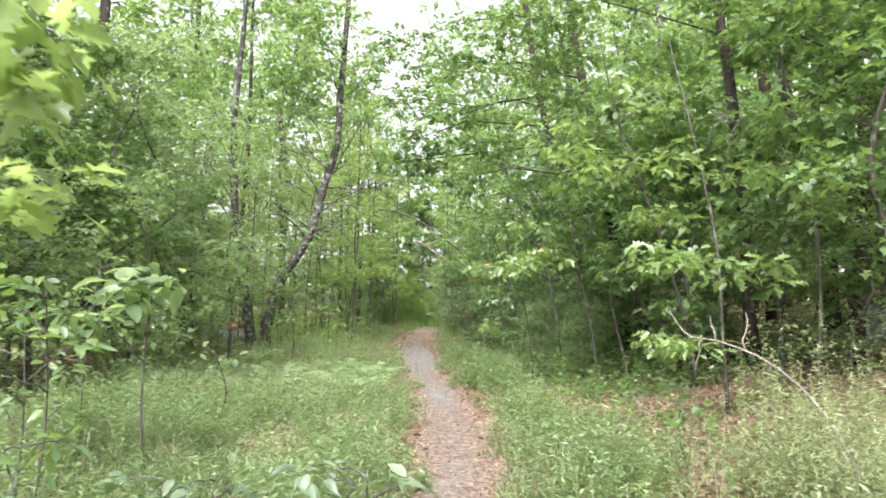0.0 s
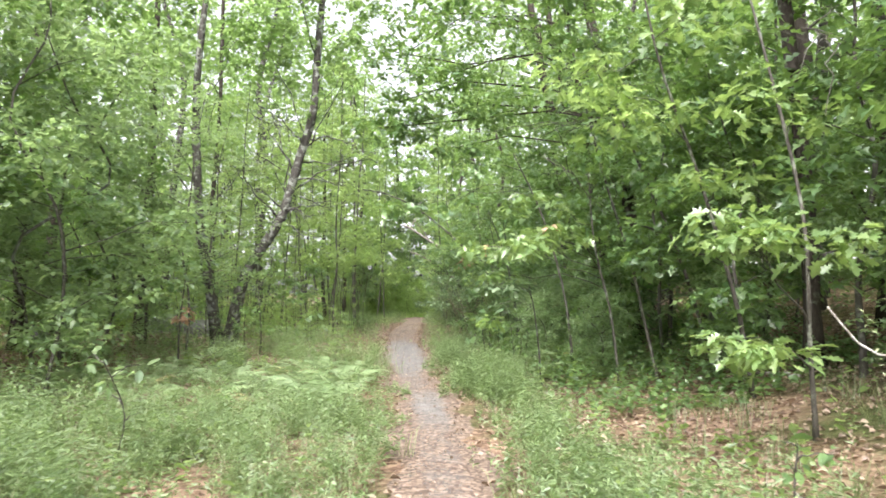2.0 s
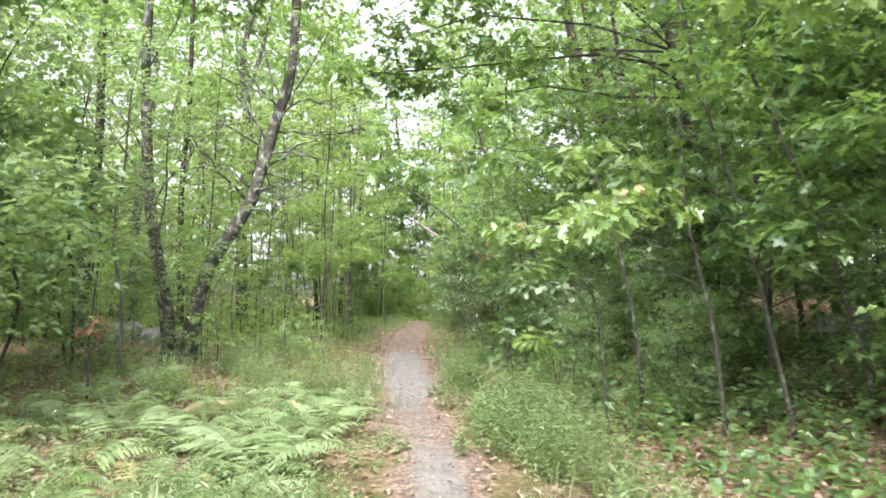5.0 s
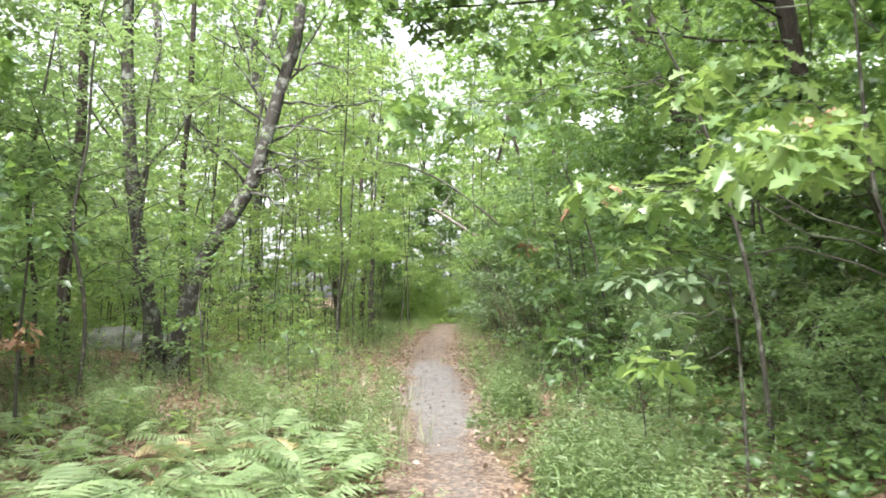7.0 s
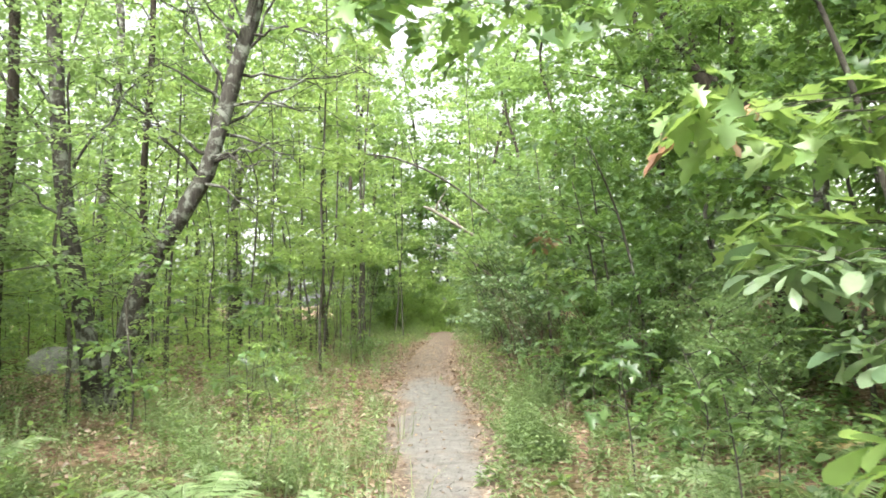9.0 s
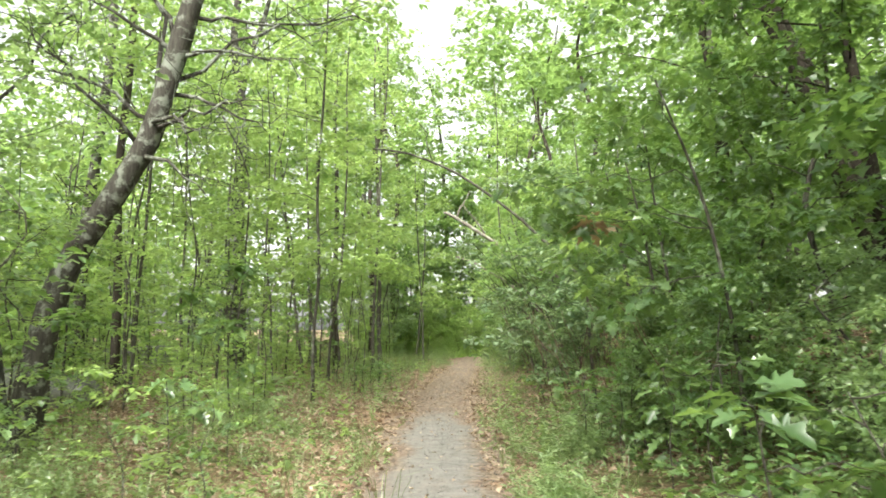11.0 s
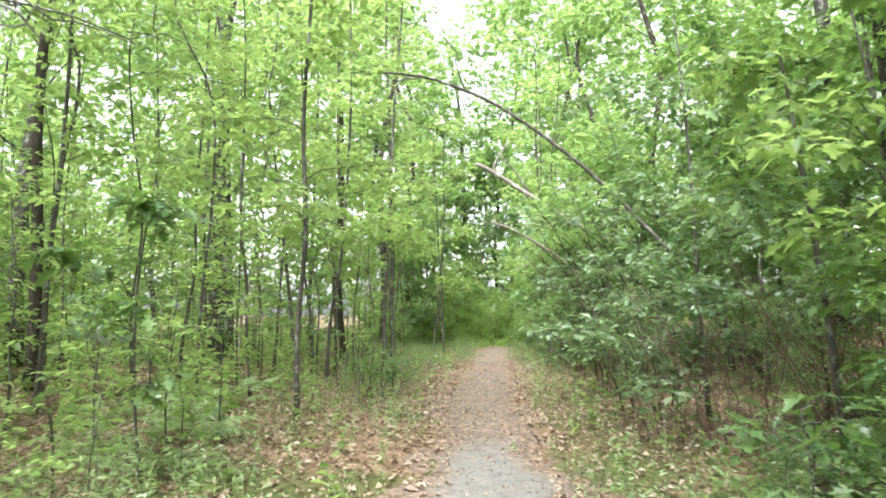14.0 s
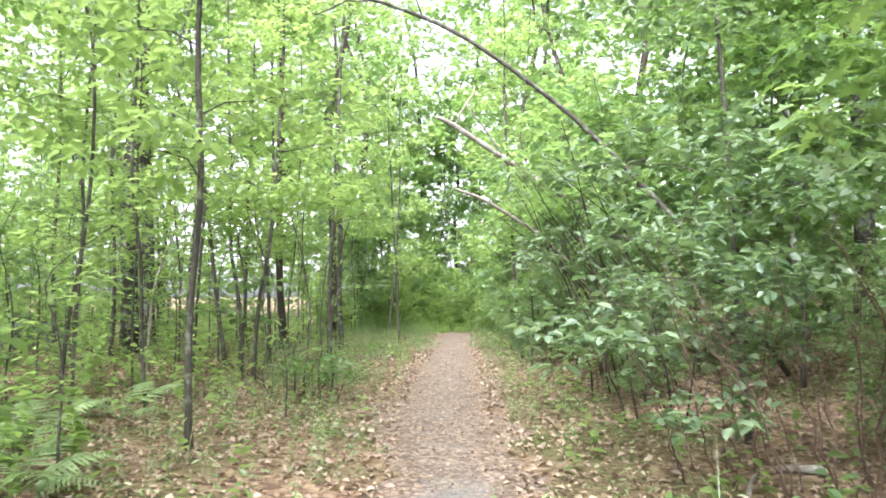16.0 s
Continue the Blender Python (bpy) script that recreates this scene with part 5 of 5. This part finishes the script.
spread(SPINDLE_KINDS, 34, (-14, -1.8), (29, 50), lambda x, y: clear(x, y, 2.2, 99) and abs(x + 3.4) > 0.5, 0.8, (0.8, 1.2))
spread(SPINDLE_KINDS, 10, (1.8, 6), (32, 50), lambda x, y: clear(x, y, 99, 1.7), 0.9, (0.8, 1.2))

# ---- what nobody could count ----
g = np.random.default_rng(300)


def field(n, xs, ys, keep):
    """Random places on the land, thinned by a density between 0 and 1."""
    x, y = g.uniform(*xs, n), g.uniform(*ys, n)
    ok = g.uniform(0, 1, n) < keep(x, y)
    x, y = x[ok], y[ok]
    return np.column_stack([x, y, land(x, y)])


def drift(x, y, size, seed):
    """Smooth random drifts between 0 and 1, about that many metres across."""
    r = np.random.default_rng(seed)
    grid = r.uniform(0, 1, (64, 64))
    u, v = np.asarray(x) / size + 31.7, np.asarray(y) / size + 11.3
    i, j = np.floor(u).astype(int), np.floor(v).astype(int)
    a, b = u - i, v - j
    a, b = a * a * (3 - 2 * a), b * b * (3 - 2 * b)
    at = lambda p, q: grid[p % 64, q % 64]
    return (at(i, j) * (1 - a) + at(i + 1, j) * a) * (1 - b) + (at(i, j + 1) * (1 - a) + at(i + 1, j + 1) * a) * b


def patchy(x, y, size=0.9, seed=0):
    return 0.6 * drift(x, y, size, 500 + seed) + 0.4 * drift(x, y, size * 0.4, 600 + seed)


def herb_density(x, y):
    off = x - trail_x(y)
    edge = np.abs(off) - trail_half(y) + 0.45 * (drift(x, y, 0.45, 47) - 0.5)
    left = (off < 0) * np.clip(edge / 0.35, 0, 1) * np.where(off > -3.4, 1.0, 0.75) * np.where((off < -0.8) & (y > 11.5) & (y < 17), 0.28, 1) * np.interp(y, [0, 17, 21, 26, 34, 42, 60], [1, 0.85, 0.45, 0.22, 0.22, 0.7, 0.9])
    strip = np.interp(y, [0, 6, 8, 13, 16, 60], [1.7, 1.2, 0.85, 0.85, 1.0, 0.9])
    right = (off > 0) * np.clip(edge / 0.3, 0, 1) * np.where(edge < strip, 0.95, np.interp(y, [0, 7, 8, 14, 15, 40, 60], [0.5, 0.3, 0.03, 0.03, 0.25, 0.15, 0.6])) * np.interp(y, [0, 15, 20, 25, 34, 42, 60], [1, 0.9, 0.55, 0.22, 0.25, 0.7, 0.9])
    return (np.abs(off) > np.where(y < 3.2, 1.4, 0)) * np.clip((left + right) * np.clip((patchy(x, y) - 0.33) * 3.0, 0.03, 1), 0, 1)


def herbs(name, label, places, tall, leaves, size, mat, template, droop=0.1):
    """Low plants: upright stems set with small leaves all the way up."""
    n = len(places)
    h = tall * g.uniform(0.5, 1.2, n) * (0.2 + 1.6 * drift(places[:, 0], places[:, 1], 0.8, 41))
    off = np.abs(places[:, 0] - trail_x(places[:, 1])) - trail_half(places[:, 1])
    h = np.minimum(h, 1.2 * tall) * np.clip(0.42 + 1.6 * off, 0.35, 1)
    lean = g.normal(0, 0.22, (n, 2)) * h[:, None]
    s = np.tile(np.linspace(0.2, 1, leaves), n)
    k = np.repeat(np.arange(n), leaves)
    pos = places[k] + np.column_stack([lean[k] * (s**1.5)[:, None], h[k] * s])
    a = g.uniform(0, 2 * np.pi, len(k))
    way = np.column_stack([np.cos(a), np.sin(a), g.normal(0.25 - droop, 0.35, len(k))])
    up = np.column_stack([g.normal(0, 0.4, len(k)), g.normal(0, 0.4, len(k)), np.ones(len(k))])
    lv = scatter(template, pos, way, up, size * g.uniform(0.55, 1.2, len(k)) * (1.15 - 0.5 * s))
    foot, top = places, places + np.column_stack([lean, h])
    stem = scatter((np.array([(-0.003, 0, 0), (0.003, 0, 0), (0, 1, 0)]), np.array([(0, 1, 2)])), foot, top - foot, g.normal(0, 1, (n, 3)), np.linalg.norm(top - foot, axis=1))
    tagged(new(name, mesh_of(name, *join([lv, stem]), mat)), label, "undergrowth", kind="stuff")


herbs("herbs", "dense low green herbs along both sides of the trail", field(46000, (-9, 5), (0.8, 52), herb_density), 0.44, 12, 0.078, HERB, LEAF_LANCE)
herbs("bushy_herbs", "bushy bright green weeds heaped beside the trail", field(15000, (-4.2, 2.4), (2, 24), lambda x, y: herb_density(x, y) * (drift(x, y, 0.8, 41) > 0.36) * np.where((x < -0.9) & (y > 11.5), np.where(y < 17, 0.15, 0.25), 1)), 0.58, 18, 0.088, HERB, LEAF_LANCE)
herbs("woodland_seedlings", "scattered broad-leaved seedlings on the woodland floor", field(6500, (-13, 10), (2, 50), lambda x, y: 0.55 * (np.abs(x - trail_x(y)) > 0.9) * patchy(x, y, 1.6, 2)), 0.34, 7, 0.13, LIME, LEAF_BROAD)
herbs("tall_weeds", "tall pale leafy weeds at the edge of the clearing", field(1000, (1.65, 3.8), (4.1, 6.8), lambda x, y: np.clip(1.5 - 1.3 * (((x - 2.7) / 1.05) ** 2 + ((y - 5.4) / 1.3) ** 2), 0, 0.8)), 1.12, 44, 0.06, WEED, LEAF_LANCE)
herbs("understorey_brush", "waist-high light green brush between the thin trunks", field(1100, (-13, -2.4), (25.5, 50), lambda x, y: patchy(x, y, 2.2, 5) * np.clip((-x - 2.2) / 2, 0.2, 1)), 0.95, 16, 0.13, LIME, LEAF_BROAD)
# the sunlit look here comes from the LIME colour, not extra sun
herbs("sunlit_brush", "tall bright green brush where the trail bends away", field(650, (-5, 7), (50.0, 57), lambda x, y: 0.4 + 0 * x), 2.6, 40, 0.3, LIME, LEAF_BROAD)
herbs("bend_herbs", "knee-high light green herbs where the trail bends away", field(900, (-3.5, 5.5), (48.6, 53), lambda x, y: 0.7 + 0 * x), 0.8, 16, 0.14, LIME, LEAF_BROAD)
herbs("trailside_bush", "low dark green bushy weed at the trail's edge", np.concatenate([field(260, (0.5, 1.0), (18.4, 19.2), lambda x, y: 1 + 0 * x), field(190, (0.45, 0.9), (14.6, 15.3), lambda x, y: 0.6 + 0 * x), field(150, (0.9, 1.5), (21.4, 22.4), lambda x, y: 0.6 + 0 * x), field(120, (-2.4, -1.2), (31.3, 32.2), lambda x, y: 0.7 + 0 * x)]), 0.6, 22, 0.07, HERB, LEAF_LANCE)



def mounds(count, xs, ys, stems, wide):
    """Stems gathered in rounded clumps, kept off the tread."""
    c = field(count * 3, xs, ys, lambda x, y: 1.0 * (np.abs(x - trail_x(y)) > trail_half(y) + 0.42))[:count]
    p = np.repeat(c, stems, axis=0)
    p[:, :2] += g.normal(0, 1, (len(p), 2)) * np.repeat(g.uniform(0.6, 1.3, len(c)), stems)[:, None] * wide
    p[:, 2] = land(p[:, 0], p[:, 1])
    return p


herbs("mounded_herbs", "rounded clumps of fine-leaved light green weeds beside the trail", np.concatenate([mounds(56, (-3.6, -0.7), (5.5, 12.2), 46, 0.13), mounds(26, (0.4, 1.25), (6, 15), 40, 0.1), mounds(10, (-3.4, -1.2), (16.5, 21), 40, 0.13)]), 0.5, 17, 0.06, HERB, LEAF_LANCE)
herbs("bank_cover", "low dark broad-leaved cover on the shaded bank", field(2300, (1.5, 6), (11.3, 25), lambda x, y: 0.75 * np.clip(x - 1.2, 0, 1) * np.clip(1.8 * patchy(x, y, 1.1, 7) - 0.2, 0, 1)), 0.42, 8, 0.13, OAK, LEAF_BROAD)


def grass(name, label, p, mat, tall, wide=0.0032):
    n = len(p)
    a = g.uniform(0, 2 * np.pi, n)
    out = np.column_stack([np.cos(a), np.sin(a)]) * g.uniform(0.3, 1.4, n)[:, None]
    h = g.uniform(0.35, 1.0, n) * tall * (0.5 + drift(p[:, 0], p[:, 1], 0.6, 43))
    side = np.column_stack([-np.sin(a), np.cos(a), np.zeros(n)]) * wide
    q = [p - side, p + side]
    mid = p + np.column_stack([out * h[:, None] * 0.4, h * 0.7])
    q += [mid - side * 0.8, mid + side * 0.8, p + np.column_stack([out * h[:, None], h * 0.85])]
    v = np.stack(q, 1).reshape(-1, 3)
    t = np.array([(0, 1, 3), (0, 3, 2), (2, 3, 4)])[None] + 5 * np.arange(n)[:, None, None]
    tagged(new(name, mesh_of(name, v, t, mat)), label, "grass", kind="stuff")


def tufts(n, xs, ys, keep):
    """Grass roots gathered in tussocks."""
    c = field(n, xs, ys, keep)
    p = np.repeat(c, 14, axis=0)
    p[:, :2] += g.normal(0, 0.05, (len(p), 2))
    p[:, 2] = land(p[:, 0], p[:, 1])
    return p


grass("grass", "loose tussocks of bright green grass among the herbs", tufts(11500, (-7, 4.5), (2.6, 50), lambda x, y: np.clip(np.interp(y, [0, 20, 25, 36, 44], [0.15, 0.15, 0.03, 0.03, 0.2]) + herb_density(x, y), 0, 1) * np.interp(y, [0, 11, 12, 16.5, 17.5, 21, 60], [1, 1, 0.5, 0.5, 0.9, 0.2, 0.12]) * np.clip(2.4 * drift(x, y, 1.3, 49) - 0.35, 0.1, 1) * (np.abs(x - trail_x(y)) > trail_half(y) * (0.45 + 0.95 * drift(x, y, 0.5, 48)))), GRASS, 0.45)
grass("dry_grass", "straw-coloured dead grass and stalks among the herbs", tufts(500, (-6, 0.9), (7, 24), lambda x, y: (drift(x, y, 1.1, 44) > 0.5) * (np.abs(x - trail_x(y)) > trail_half(y) + 0.3) * 0.8), STRAW, 0.22, 0.002)


def litter():
    def many(x, y):
        off = np.abs(x - trail_x(y)) - trail_half(y)
        bare = np.where((x > 1.2) & (y < 14), 1.0, 0.0) + np.interp(y, [0, 15, 20, 24, 60], [0.25, 0.35, 0.7, 1.0, 1.0])
        on = np.interp(y, [0, 8, 13, 16, 24, 27, 31, 60], [0.5, 0.9, 0.9, 0.5, 0.3, 0.7, 0.7, 0.6])
        return np.clip(bare, 0, 1) * np.where(off < -0.1, on * 0.5, 1.0)
    p = field(70000, (-8, 9), (3, 40), many)
    n = len(p)
    p[:, 2] += 0.012 + np.abs(g.normal(0, 0.012, n)) + np.where(np.abs(p[:, 0] - trail_x(p[:, 1])) < trail_half(p[:, 1]), 0.012, 0)
    a = g.uniform(0, 2 * np.pi, n)
    way = np.column_stack([np.cos(a), np.sin(a), g.normal(0.05, 0.25, n)])
    up = np.column_stack([g.normal(0, 0.35, n), g.normal(0, 0.35, n), np.ones(n)])
    curled = (LEAF_BROAD[0] + np.column_stack([0 * LEAF_BROAD[0][:, :2], 0.5 * np.abs(LEAF_BROAD[0][:, 0])]), LEAF_BROAD[1])
    tagged(new("leaf_litter", mesh_of("leaf_litter", *scatter(curled, p, way, up, g.uniform(0.03, 0.088, n) * np.where(np.abs(p[:, 0] - trail_x(p[:, 1])) < trail_half(p[:, 1]), 0.55, 1)), DRY)), "curled tan and brown dead leaves on the ground", "leaf litter", kind="stuff")


litter()


def pebbles():
    y = g.uniform(3, 40, 4500)
    x = trail_x(y) + trail_half(y) * g.normal(0, 0.55, 4500)
    p = np.column_stack([x, y, land(x, y) + 0.018])
    t = np.array([(1, 0, 0), (0, 1, 0), (-1, 0.1, 0), (0.1, -1, 0), (0.1, 0, 0.6), (0, 0, -0.6)], float)
    f = np.array([(0, 1, 4), (1, 2, 4), (2, 3, 4), (3, 0, 4), (1, 0, 5), (2, 1, 5), (3, 2, 5), (0, 3, 5)])
    tagged(new("gravel", mesh_of("gravel", *scatter((t, f), p, g.normal(0, 1, (4500, 3)) * (1, 1, 0.2), np.tile((0.0, 0.0, 1.0), (4500, 1)), g.uniform(0.004, 0.013, 4500)), TRAIL)), "small grey stones strewn on the trail", "gravel", kind="stuff")


pebbles()


def far_woods():
    """The leaf mass of the woods beyond the last single trees, lower where the trail leaves a gap in the skyline."""
    out = []
    for n, xs, ys, top, size in [(60000, (-26, 28), (53, 66), 23.0, 0.5), (18000, (-28, -15), (2, 54), 11.0, 0.42), (30000, (11, 25), (2, 54), 16.0, 0.42), (14000, (8.5, 15), (2, 56), 6.0, 0.34), (17000, (-23, -12), (22, 56), 6.5, 0.36), (6000, (-20, 22), (-20, -12), 12.0, 0.5)]:
        c = np.column_stack([g.uniform(*xs, n // 40), g.uniform(*ys, n // 40), top * g.uniform(0.02, 1, n // 40)])
        notch = np.abs(c[:, 0] + 1.2) < 2.2
        c = c[~(notch & (c[:, 2] > 14.5))]
        c[:, 2] += land(c[:, 0], c[:, 1])
        spots = np.repeat(c, 8, axis=0) + g.normal(0, 0.9, (len(c) * 8, 3)) * (1, 1, 0.6)
        spots[:, 2] = np.maximum(spots[:, 2], land(spots[:, 0], spots[:, 1]) + 0.3)
        out.append(scatter(LEAF_DIAMOND, *whorls(g, spots, 5, size)))
    tagged(new("far_woods", mesh_of("far_woods", *join(out), CANOPY)), "light green leaf mass of the woods farther off", "woods", kind="stuff")


far_woods()
